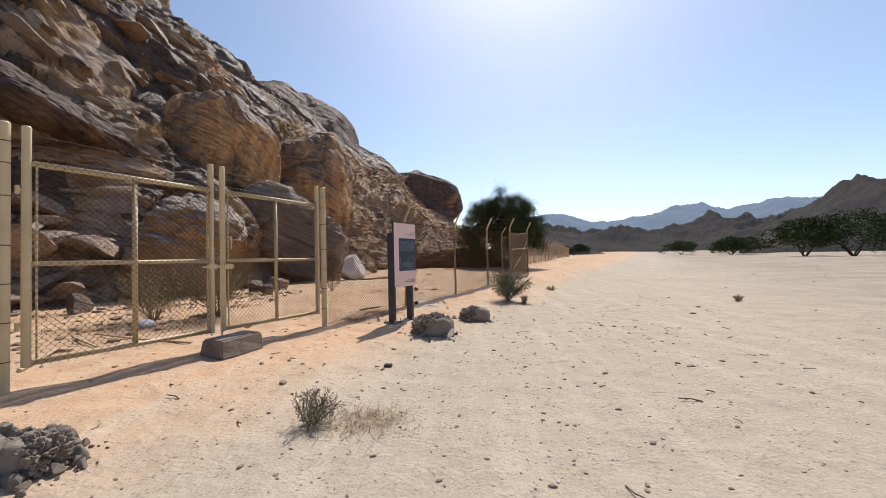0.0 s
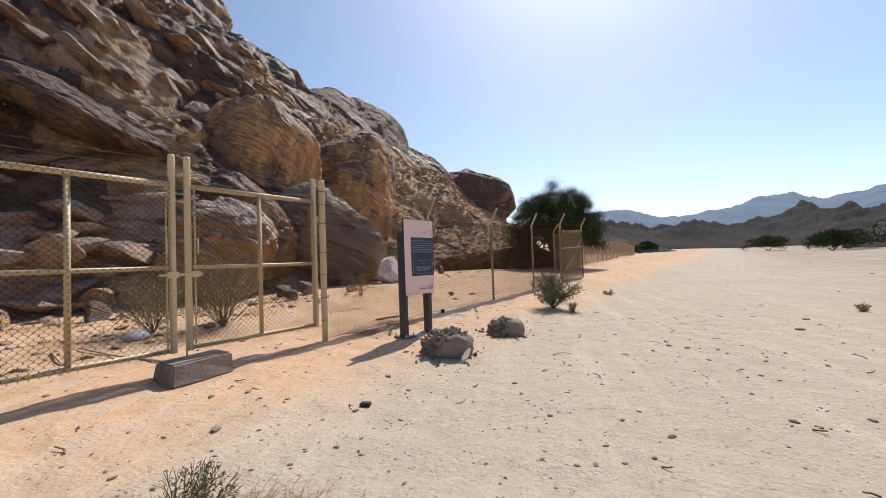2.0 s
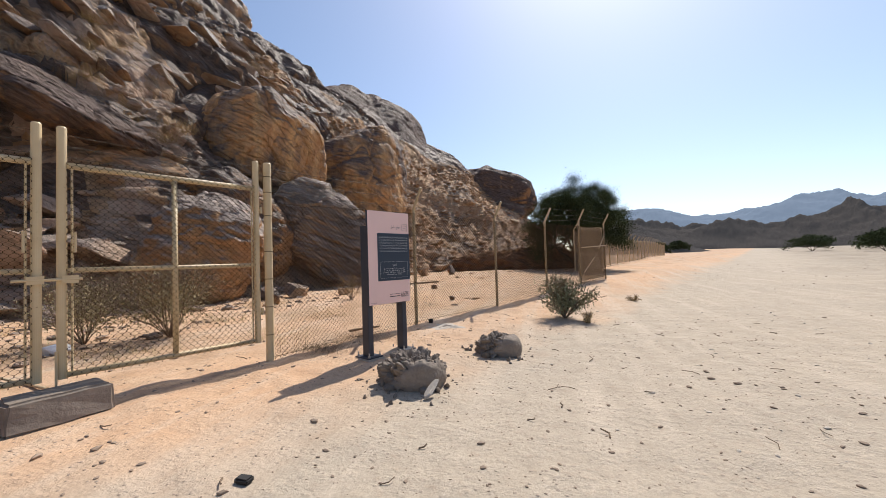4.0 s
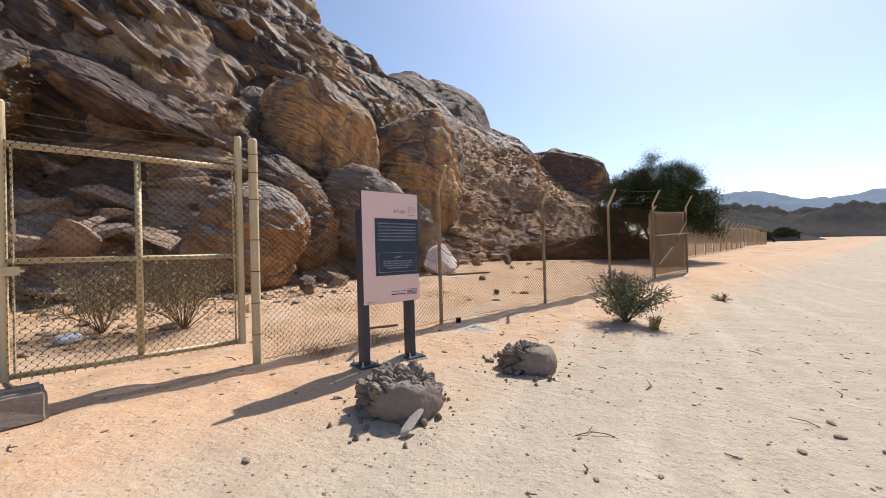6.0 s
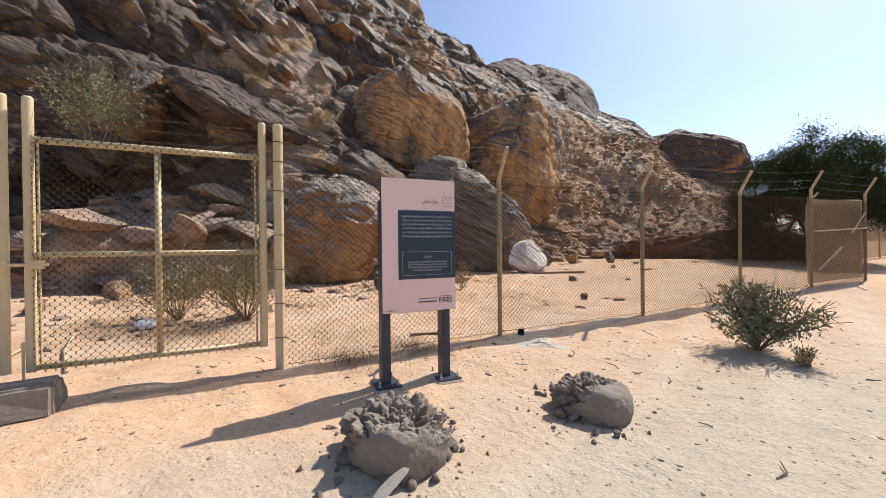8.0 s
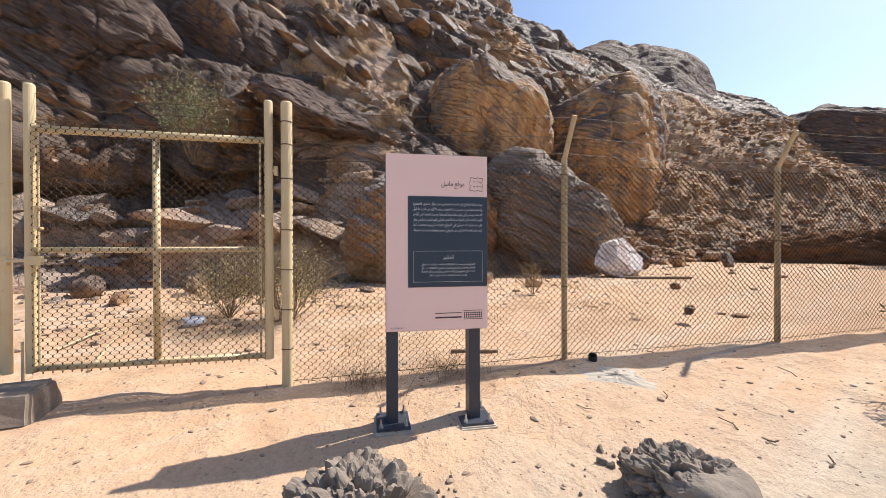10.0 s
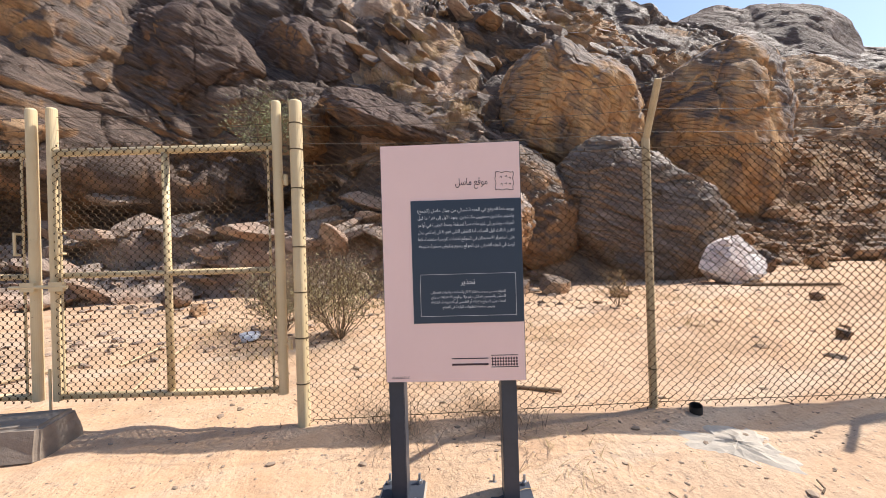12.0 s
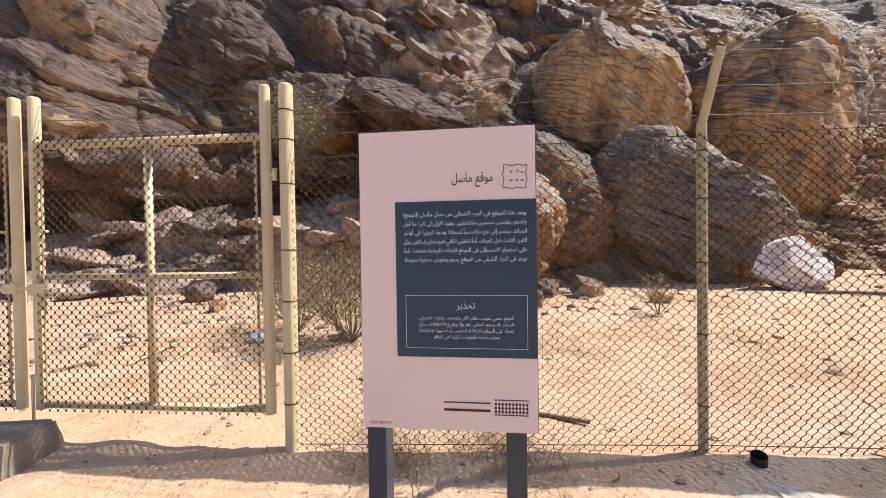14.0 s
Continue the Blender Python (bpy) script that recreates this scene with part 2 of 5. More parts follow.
    nt.links.new(col, b.inputs["Base Color"])
    b.inputs["Roughness"].default_value = 0.95
    b.inputs["Specular IOR Level"].default_value = 0.15
    lump = noise_tex(nt, pos, 6.5, 7, 0.65)
    n1 = bump(nt, lump, 0.30, 0.07)
    n1 = bump(nt, mix(nt, 1.0, patch, ramp(nt, mid, (0.42, grey(0.15)), (0.6, grey(1))), "MULTIPLY"), 0.5, 0.035, n1)
    tread = noise_tex(nt, coords(nt, (2.0, 5.0, 1), (0, 0, 0.40)), 1.9, 7, 0.7)
    n1 = bump(nt, mix(nt, 1.0, mr.outputs[0], tread, "MULTIPLY"), 0.22, 0.05, n1)
    n2 = bump(nt, fine, 0.4, 0.008, n1)
    n3 = bump(nt, spots, 0.4, 0.02, n2)
    nt.links.new(n3, b.inputs["Normal"])
    return m


MAT_SAND = sand_material()


def simple(name, col, rough=0.6, metal=0.0, var=0.25, scale=14, bumpy=0.2, dist=0.004, spec=0.5, kind="Object"):
    m, nt, b = material(name)
    pos = coords(nt, kind=kind)
    f = noise_tex(nt, pos, scale, 6, 0.65)
    g = noise_tex(nt, pos, scale * 0.16, 4, 0.6)
    c = ramp(nt, mix(nt, 0.5, f, g), (0.3, tuple(v * (1 - var) for v in col)), (0.7, tuple(min(1, v * (1 + var)) for v in col)))
    nt.links.new(c, b.inputs["Base Color"])
    b.inputs["Roughness"].default_value = rough
    b.inputs["Metallic"].default_value = metal
    b.inputs["Specular IOR Level"].default_value = spec
    if bumpy:
        nt.links.new(bump(nt, f, bumpy, dist), b.inputs["Normal"])
    return m


def paint_material():
    m, nt, b = material("cream_gate_paint")
    pos = coords(nt)
    f = noise_tex(nt, pos, 22, 7, 0.7)
    g = noise_tex(nt, pos, 2.5, 4, 0.6)
    c = ramp(nt, g, (0.3, (0.60, 0.46, 0.26)), (0.7, (0.70, 0.56, 0.34)))
    chips = ramp(nt, f, (0.66, grey(0)), (0.71, grey(0.8)))
    c = mix(nt, chips, c, (0.30, 0.17, 0.09))
    nt.links.new(c, b.inputs["Base Color"])
    b.inputs["Roughness"].default_value = 0.48
    nt.links.new(bump(nt, f, 0.15, 0.003), b.inputs["Normal"])
    return m


MAT_PAINT = paint_material()
MAT_WIRE = simple("galvanised_wire", (0.085, 0.055, 0.031), 0.75, 0.0, 0.3, 20, 0, spec=0.15)
MAT_BARB = simple("barbed_wire_steel", (0.075, 0.058, 0.042), 0.7, 0.0, 0.3, 20, 0)
MAT_POST = simple("weathered_cream_post", (0.50, 0.38, 0.22), 0.55, 0.0, 0.25, 18, 0.15, 0.003, kind="Generated")
MAT_LEG = simple("dark_slate_steel", (0.045, 0.052, 0.07), 0.45, 0.0, 0.15, 25, 0.05, 0.002)
MAT_PINK = simple("pink_sign_face", (0.94, 0.66, 0.60), 0.5, 0.0, 0.03, 4, 0)
MAT_NAVY = simple("navy_sign_field", (0.030, 0.048, 0.075), 0.5, 0.0, 0.06, 4, 0)
MAT_WHITE_INK = simple("white_lettering", (0.72, 0.74, 0.74), 0.6, 0, 0.02, 4, 0)
MAT_DARK_INK = simple("dark_lettering", (0.06, 0.025, 0.03), 0.6, 0, 0.02, 4, 0)
MAT_BOLT = simple("zinc_bolt", (0.45, 0.46, 0.48), 0.35, 0.8, 0.2, 60, 0)
MAT_CONCRETE = simple("grey_concrete", (0.25, 0.205, 0.165), 0.9, 0, 0.3, 11, 0.6, 0.02, 0.2)
MAT_PLASTER = simple("white_plaster_spill", (0.50, 0.435, 0.36), 0.9, 0, 0.2, 9, 0.6, 0.02, 0.2)
MAT_CLOTH = simple("brown_screen_cloth", (0.40, 0.31, 0.22), 0.9, 0, 0.25, 3, 0.3, 0.02, 0.1, "Generated")
MAT_CLOTH_NT = MAT_CLOTH.node_tree
_tr = node(MAT_CLOTH_NT, "ShaderNodeBsdfTranslucent", Color=(0.50, 0.39, 0.27, 1))
_mx = node(MAT_CLOTH_NT, "ShaderNodeMixShader", Fac=0.55)
MAT_CLOTH_NT.links.new(MAT_CLOTH_NT.nodes["Principled BSDF"].outputs[0], _mx.inputs[1])
MAT_CLOTH_NT.links.new(_tr.outputs[0], _mx.inputs[2])
_tp = node(MAT_CLOTH_NT, "ShaderNodeBsdfTransparent")
_m2 = node(MAT_CLOTH_NT, "ShaderNodeMixShader", Fac=0.45)
MAT_CLOTH_NT.links.new(_mx.outputs[0], _m2.inputs[1])
MAT_CLOTH_NT.links.new(_tp.outputs[0], _m2.inputs[2])
MAT_CLOTH_NT.links.new(_m2.outputs[0], MAT_CLOTH_NT.nodes["Material Output"].inputs[0])
MAT_BARK = simple("acacia_bark", (0.12, 0.085, 0.06), 0.9, 0, 0.35, 20, 0.6, 0.02, 0.1)
MAT_LEAF = simple("acacia_leaf", (0.056, 0.070, 0.030), 0.85, 0, 0.4, 1.2, 0, spec=0.04)
MAT_SHRUB = simple("dusty_shrub_leaf", (0.22, 0.22, 0.13), 0.8, 0, 0.35, 8, 0, spec=0.2)
MAT_FEATHER = simple("pale_green_thorn_leaf", (0.27, 0.27, 0.15), 0.8, 0, 0.3, 8, 0, spec=0.2)
MAT_DRY = simple("dry_straw", (0.42, 0.30, 0.15), 0.85, 0, 0.35, 8, 0, spec=0.15)
MAT_OLIVE = simple("dry_olive_leaf", (0.34, 0.285, 0.16), 0.85, 0, 0.35, 8, 0, spec=0.1)
MAT_TWIG = simple("grey_brown_twig", (0.20, 0.145, 0.10), 0.9, 0, 0.3, 20, 0, spec=0.1)
MAT_STICK = simple("dead_wood", (0.27, 0.19, 0.125), 0.9, 0, 0.3, 20, 0.4, 0.005, 0.1)
MAT_PEBBLE = simple("pebble", (0.30, 0.225, 0.165), 0.9, 0, 0.35, 6, 0.5, 0.01, 0.2, "Generated")
MAT_BLACK = simple("black_rubber", (0.02, 0.019, 0.018), 0.7, 0, 0.2, 20, 0.2)
# far range: distance haze is put into its blue-grey base colour
MAT_FAR = rock_material("hazed_far_range_rock", (0.060, 0.078, 0.105), (0.072, 0.088, 0.112), 0.5, 0.95, 0.2, 0.04)
MAT_MID = rock_material("hazed_dark_hill_rock", (0.040, 0.031, 0.025), (0.085, 0.062, 0.044), 0.6, 0.95, 0.4, 0.04)
for far_mat, haze in ((MAT_FAR, (0.125, 0.165, 0.225, 1)), (MAT_MID, (0.022, 0.025, 0.030, 1))):      # air light over the distance, put in as a glow of the rock
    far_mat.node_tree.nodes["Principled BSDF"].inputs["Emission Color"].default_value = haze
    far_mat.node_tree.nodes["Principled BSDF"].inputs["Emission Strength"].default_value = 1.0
MAT_BAG = simple("pale_plastic", (0.6, 0.6, 0.62), 0.5, 0, 0.2, 9, 0.3)


# ---------------------------------------------------------------- ground
P0, FDIR = (-1.90, 7.59), (0.39, 0.92)          # the fence line


def fence_e(x, y):
    return (x - P0[0]) * -FDIR[1] + (y - P0[1]) * FDIR[0]


def ground_z(x, y):
    x, y = np.asarray(x, dtype=float), np.asarray(y, dtype=float)
    e = fence_e(x, y)
    s = (x - P0[0]) * FDIR[0] + (y - P0[1]) * FDIR[1]
    bank = 0.19 * sstep(-2.4, 0.2, e) + 0.20 * sstep(0.5, 6, e)
    rise = np.clip(s, 0, 14) * 0.014 * sstep(-3.5, 0, e)
    far = 0.006 * np.clip(y - 14, 0, 90) + 0.012 * np.clip(y - 104, 0, 400)
    p = np.stack([np.ravel(x), np.ravel(y), np.zeros(x.size)], 1)
    wob = (0.035 * fbm(p, 2.6, 3, 3) + (0.06 + 0.12 * sstep(7, 16, p[:, 0])) * fbm(p, 7, 2, 8) * sstep(6, 20, np.hypot(p[:, 0], p[:, 1] - 5))).reshape(x.shape)
    fine = (0.016 * fbm(p, 0.34, 3, 11)).reshape(x.shape)
    track = sstep(0.8, 3.0, -e) * (1 - sstep(6.0, 9.0, -e))
    return bank + rise + far + wob * (1 - 0.6 * track) + fine * (1 - 0.45 * track) - 0.02


def spaced(lo, hi, near_lo, near_hi, step, growth):
    mid = np.arange(near_lo, near_hi, step)
    up, v, d = [], near_hi, step
    while v < hi:
        up.append(v)
        d *= growth
        v += d
    up.append(hi)
    down, v, d = [], near_lo, step
    while v > lo:
        d *= growth
        v -= d
        down.append(max(v, lo))
    return np.array(down[::-1] + list(mid) + up)


def grid_faces(nx, ny):
    i = np.arange((nx - 1) * (ny - 1))
    r, c = i // (nx - 1), i % (nx - 1)
    a = r * nx + c
    return np.stack([a, a + 1, a + nx + 1, a + nx], 1)


gx = spaced(-2500, 2500, -4.5, 5.0, 0.05, 1.05)
gy = spaced(-2500, 3500, 0.5, 13.0, 0.05, 1.05)
X, Y = np.meshgrid(gx, gy)
Z = ground_z(X, Y)
ground = new("ground", mesh_of("ground", np.stack([X.ravel(), Y.ravel(), Z.ravel()], 1), grid_faces(len(gx), len(gy)), MAT_SAND))
tagged(ground, "pale pink and grey desert sand with a worn vehicle track", "ground", kind="structure")


GROUND_Z = Z


def gz(x, y):
    """The ground's height at one place, from its grid."""
    i = min(max(int(np.searchsorted(gx, x)) - 1, 0), len(gx) - 2)
    j = min(max(int(np.searchsorted(gy, y)) - 1, 0), len(gy) - 2)
    u, v = (x - gx[i]) / (gx[i + 1] - gx[i]), (y - gy[j]) / (gy[j + 1] - gy[j])
    return float((GROUND_Z[j, i] * (1 - u) + GROUND_Z[j, i + 1] * u) * (1 - v) + (GROUND_Z[j + 1, i] * (1 - u) + GROUND_Z[j + 1, i + 1] * u) * v)


# ---------------------------------------------------------------- hill
def blocks(p, scale, seed, squash=(1, 1, 1.5), round_off=0.35):
    """Jointed blocks, in about -1..0.7 of the scale: each block has its own height and tilt, and a cleft round it."""
    q = p * np.array(squash) / scale
    i = np.floor(q).astype(np.int64)
    d1, d2 = np.full(len(q), 9.0), np.full(len(q), 9.0)
    best, own = np.zeros_like(q), np.zeros_like(i)
    for dx in (-1, 0, 1):
        for dy in (-1, 0, 1):
            for dz in (-1, 0, 1):
                c = i + np.array((dx, dy, dz))
                pt3 = np.stack([c[:, k] + 0.5 + 0.46 * lattice(c[:, 0], c[:, 1], c[:, 2], seed + 101 * k) for k in range(3)], 1)
                d = np.linalg.norm(q - pt3, axis=1)
                near = d < d1
                d2 = np.where(near, d1, np.minimum(d2, d))
                best = np.where(near[:, None], pt3, best)
                own = np.where(near[:, None], c, own)
                d1 = np.where(near, d, d1)
    tilt = np.stack([lattice(own[:, 0], own[:, 1], own[:, 2], seed + 7 + k) for k in range(3)], 1)
    lift = lattice(own[:, 0], own[:, 1], own[:, 2], seed + 19)
    joint = np.clip((d2 - d1) / 0.13, 0, 1)
    return 0.28 * lift + 0.62 * ((q - best) * tilt).sum(1) + round_off * (0.45 - d1 * d1) - 0.22 * (1 - joint) ** 2


SECTIONS = []


def section(y, foot, depth, height):
    """The hillside cut across at y: how high it stands at eight depths behind its foot."""
    SECTIONS.append((y, foot, depth, height))


section(-34, -15.5, (0, 2.5, 4.5, 4.0, 2.8, 3.2, 7, 20), (0.2, 1.2, 1.6, 2.8, 3.6, 6.0, 8.0, 8.5))
section(0, -11.4, (0, 2.6, 5.2, 4.6, 2.2, 2.8, 8, 22), (0.2, 1.5, 1.9, 3.2, 4.0, 8.6, 12.6, 20))
section(7, -9.9, (0, 2.3, 4.6, 5.4, 4.3, 3.6, 6.5, 24), (0.2, 1.5, 2.1, 2.7, 3.6, 6.6, 12.0, 24))
section(9.4, -9.3, (0, 2.2, 4.4, 5.0, 4.2, 3.9, 9, 24), (0.2, 1.4, 1.9, 2.7, 3.8, 6.6, 13.5, 26))
section(11.9, -8.5, (0, 0.9, 1.6, 1.7, 2.1, 4.6, 15, 24), (0.2, 1.3, 2.4, 3.8, 5.6, 8.4, 17.0, 32))
section(17, -6.6, (0, 1.2, 2.4, 3.0, 4.0, 6.4, 17, 26), (0.2, 1.2, 3.0, 5.4, 8.0, 9.8, 18.5, 33))
section(23, -5.4, (0, 2.0, 3.2, 3.9, 4.8, 8.0, 19, 29), (0.2, 1.4, 3.2, 5.8, 9.0, 11.5, 20.0, 33))
section(27.5, -3.2, (0, 2.5, 5.0, 7.6, 9.6, 13.0, 22, 32), (0.2, 1.1, 2.7, 5.0, 8.4, 13.0, 21.0, 32))
section(32, -1.8, (0, 2.5, 6.0, 9.2, 11.2, 15.0, 24, 34), (0.2, 1.0, 3.4, 6.8, 10.6, 15.5, 22.5, 31))
section(44, 2.4, (0, 3.0, 7.0, 12.0, 15.0, 19.0, 25, 37), (0.2, 2.3, 6.4, 10.8, 13.2, 17.0, 21.5, 24))
section(54, 4.6, (0, 3.0, 7.0, 10.0, 14.0, 18.0, 26, 38), (0.2, 2.6, 6.8, 9.8, 13.0, 15.5, 18.0, 19))
section(62, 6.5, (0, 3.0, 7.0, 10.0, 14.0, 18.0, 26, 38), (0.2, 1.2, 3.2, 4.8, 6.2, 7.5, 8.5, 9))
section(95, 10.0, (0, 2.0, 5.0, 8.0, 11.0, 15.0, 20, 32), (0.1, 0.5, 1.2, 1.8, 2.2, 2.4, 2.5, 2.5))

knots = np.array([s[0] for s in SECTIONS], dtype=float)
hy = np.concatenate([np.arange(-34, -6, 0.5), np.arange(-6, 30, 0.11), np.arange(30, 62, 0.22), np.arange(62, 95, 0.7)])
rows_n = np.array([14, 34, 34, 34, 44, 56, 60, 26])
foot = np.interp(hy, knots, [s[1] for s in SECTIONS])
k = np.clip(np.searchsorted(knots, hy, side="right") - 1, 0, len(knots) - 2)
f = (hy - knots[k]) / (knots[k + 1] - knots[k])
f = (f * f * (3 - 2 * f))[:, None]
dep, hei = np.array([s[2] for s in SECTIONS], float), np.array([s[3] for s in SECTIONS], float)
dk, zk = dep[k] * (1 - f) + dep[k + 1] * f, hei[k] * (1 - f) + hei[k + 1] * f
dk = np.concatenate([np.full((len(hy), 1), -1.2), dk], 1)
zk = np.concatenate([np.full((len(hy), 1), -0.5), zk], 1)
D, Zs = [], []
for j in range(8):
    for t in np.arange(rows_n[j]) / rows_n[j]:
        D.append(dk[:, j] * (1 - t) + dk[:, j + 1] * t)
        Zs.append(zk[:, j] * (1 - t) + zk[:, j + 1] * t)
D.append(dk[:, 8])
Zs.append(zk[:, 8])
D, Zs = np.array(D), np.array(Zs)
for _ in range(4):                                   # round the knees of the sections
    D[1:-1] = (D[:-2] + 2 * D[1:-1] + D[2:]) / 4
    Zs[1:-1] = (Zs[:-2] + 2 * Zs[1:-1] + Zs[2:]) / 4
HX, HY, HZ = foot[None, :] - D, np.repeat(hy[None, :], len(D), 0), Zs + 0.25
q = np.stack([HX.ravel(), HY.ravel(), HZ.ravel()], 1)
HX = HX + (1.3 * fbm(q, 6.5, 2, 31)).reshape(HX.shape) * sstep(0, 2, D)


def grid_normals(x, y, z):
    du = np.stack([np.gradient(a, axis=1) for a in (x, y, z)], -1)
    dv = np.stack([np.gradient(a, axis=0) for a in (x, y, z)], -1)
    n = np.cross(dv, du)
    n /= np.linalg.norm(n, axis=-1)[..., None] + 1e-9
    return -n if n[..., 2].mean() < 0 else n


N = grid_normals(HX, HY, HZ).reshape(-1, 3)
q = np.stack([HX.ravel(), HY.ravel(), HZ.ravel()], 1)
dq = D.ravel()
cliffy = np.clip(1 - sstep(20.5, 23.5, q[:, 1]) * (1 - sstep(11, 15, dq)), 0, 1)      # bare rock, not talus
warp = q + 0.7 * np.stack([fbm(q, 2.2, 2, 71 + k) for k in range(3)], 1)
slabby = sstep(-0.15, 0.35, vnoise(q, 4.0, 83))
high = 1 - 0.55 * sstep(30, 38, q[:, 1])
off = cliffy * high * (1.25 * blocks(warp, 6.4, 61, (1, 0.75, 1.15), 0.85) + (0.18 + 0.34 * slabby) * blocks(warp, 2.3, 63, (1, 0.7, 1.9), 0.3) + 0.11 * blocks(warp, 0.8, 64, (1, 0.7, 2.0), 0.2))
off += (1 - cliffy) * (0.30 * blocks(warp, 1.3, 65) + 0.55 * vnoise(q, 5, 66) + 0.12 * blocks(warp, 0.5, 67))
off += (0.10 + 0.50 * cliffy * (0.35 + slabby)) * bedding(q, 51, 0.85) + (0.06 + 0.13 * slabby) * bedding(q, 53, 0.27) + 0.035 * fbm(q, 0.5, 2, 54)
off += cliffy * (0.22 * cracks(q, 3.6, 87, 0.03) + 0.10 * cracks(q, 1.5, 89, 0.045))
off *= sstep(-0.2, 1.6, dq)
q = q + N * off[:, None]
hill = new("hill", mesh_of("hill", q, grid_faces(len(hy), len(D))[:, ::-1], None))
tagged(hill, "steep rocky desert hillside of dark layered sandstone and talus", "hillside", kind="structure")
hill.data.materials.append(MAT_ROCK_DARK)
hill.data.materials.append(MAT_TALUS)
hill.data.materials.append(MAT_PALE)
quad = grid_faces(len(hy), len(D))[:, 0]
bare = (cliffy + 0.5 * vnoise(q, 2.5, 77))[quad] + sstep(1.2, 2.6, dq[quad] + 0.8 * vnoise(q[quad], 1.5, 78)) - 1.0
gully = (q[quad][:, 1] > 10.2) & (q[quad][:, 1] < 15.2) & (dq[quad] > 1.6) & (dq[quad] < 11) & (vnoise(q[quad], 1.8, 91) > -0.35)      # rubble and pale ledges
hill.data.polygons.foreach_set("material_index", np.where((dq[quad] < 3.6 + vnoise(q[quad], 1.2, 79)) & (q[quad][:, 1] < 11.5) & (q[quad][:, 2] < 2.6), 2, np.where((bare > 0.45) & ~gully, 0, np.where(gully & (vnoise(q[quad], 0.9, 93) > -0.1), 2, 1))).astype(np.int32))
HILL_GRID = q.reshape(HX.shape + (3,))


def hill_at(y, depth):
    """A place on the hillside, by y and how deep behind the foot."""
    j = int(np.argmin(np.abs(hy - y)))
    i = int(np.argmin(np.abs(D[:, j] - depth)))
    return HILL_GRID[i, j]


def rock(name, centre, radii, turn=0, lean=0, sub=6, seed=1, mat=None, label="", boxy=0.25, lump=0.22, beds=0.12, thick=0.5, category="rock", group="", joints=0.22, facets=7, chip=0.5):
    """A weathered rock mass: a squarish ellipsoid with lumps, worn beds and cracks."""
    v, f = sphere(sub)
    sq = v / (np.abs(v) ** 4).sum(1)[:, None] ** 0.25
    v = v * (1 - boxy) + sq * boxy
    m = np.array(Euler((radians(lean), 0, radians(turn))).to_matrix())
    r = np.array(radii)
    size = float(min(radii))
    rng = np.random.default_rng(seed + 500)
    for _ in range(facets):
        n = rng.normal(size=3)
        n /= np.linalg.norm(n)
        v = v - np.maximum(v @ n - rng.uniform(0.62, 0.9), 0)[:, None] * n * 0.85
    p = (v * r) @ m.T + np.array(centre)
    nrm = (v / r) @ m.T
    nrm /= np.linalg.norm(nrm, axis=1)[:, None]
    off = lump * size * fbm(p, size * 1.5, 2, seed) + 0.05 * size * fbm(p, size * 0.4, 3, seed + 3)
    off += joints * size * blocks(p, size * 0.95, seed + 7, (1, 1, 1.3))
    if beds:
        off += beds * bedding(p, seed + 11, thick) * (0.6 + 0.6 * vnoise(p, size, seed + 2)) + 0.35 * beds * bedding(p, seed + 13, thick * 0.35)
    off += chip * min(size, 3.0) * (0.16 * blocks(p, size * 0.42, seed + 21, (1, 0.8, 1.5), 0.25) + 0.05 * blocks(p, size * 0.17, seed + 23, (1, 0.8, 1.7), 0.2))
    off += 0.055 * min(size, 3.0) * cracks(p, size * 1.1, seed + 27, 0.035)
    p = p + nrm * off[:, None]
    ob = new(name, mesh_of(name, p - np.array(centre), f, mat or MAT_ROCK))
    ob.location = centre
    return tagged(ob, label, category, group)


# rock masses that stand out of the hillside
rock("cliff_mass", (-40.6, 37.8, 28.5), (8.0, 7.0, 8.0), 20, 0, 6, 18, MAT_ROCK, "overhanging brown sandstone brow against the sky", 0.4, 0.2, 0.5, 1.2, "cliff")
rock("cliff_mass", (-23.3, 47.0, 10.6), (10.2, 12.5, 11.4), 25, 0, 7, 21, MAT_VARNISHED, "broad rounded dark sandstone dome with worn beds", 0.15, 0.06, 0.26, 0.5, "cliff", "", 0.03, 2, 0.15)
rock("cliff_mass", (-7.4, 53.0, 8.9), (7.2, 4.4, 4.1), 10, 0, 6, 24, MAT_VARNISHED, "rounded dark rock knob at the end of the ridge", 0.2, 0.12, 0.3, 0.9, "cliff", "", 0.14, 4)
rock("cliff_mass", (-17.0, 8.9, 8.7), (3.2, 2.5, 2.5), 15, 0, 7, 12, MAT_VARNISHED, "rounded dark sandstone brow above the rock shelter", 0.35, 0.10, 0.16, 0.5, "cliff", "", 0.07, 4)
rock("cliff_mass", (-16.7, 5.0, 8.0), (3.2, 2.3, 2.7), 10, 0, 7, 13, MAT_VARNISHED, "bulging dark sandstone brow with an orange underside", 0.35, 0.10, 0.16, 0.5, "cliff", "", 0.07, 4)
rock("cliff_mass", (-16.4, 0.8, 7.8), (3.4, 2.5, 3.0), 5, 0, 6, 14, MAT_ROCK, "cracked brown sandstone buttress beside the rock shelter", 0.35, 0.12, 0.16, 0.5, "cliff", "", 0.12, 4)
rock("boulder", (-13.0, 8.5, 5.9), (0.9, 0.75, 1.15), 10, 0, 5, 31, MAT_ROCK, "cracked brown boulder wedged in the cliff", 0.2, 0.15, 0.06, 0.4, "boulder")
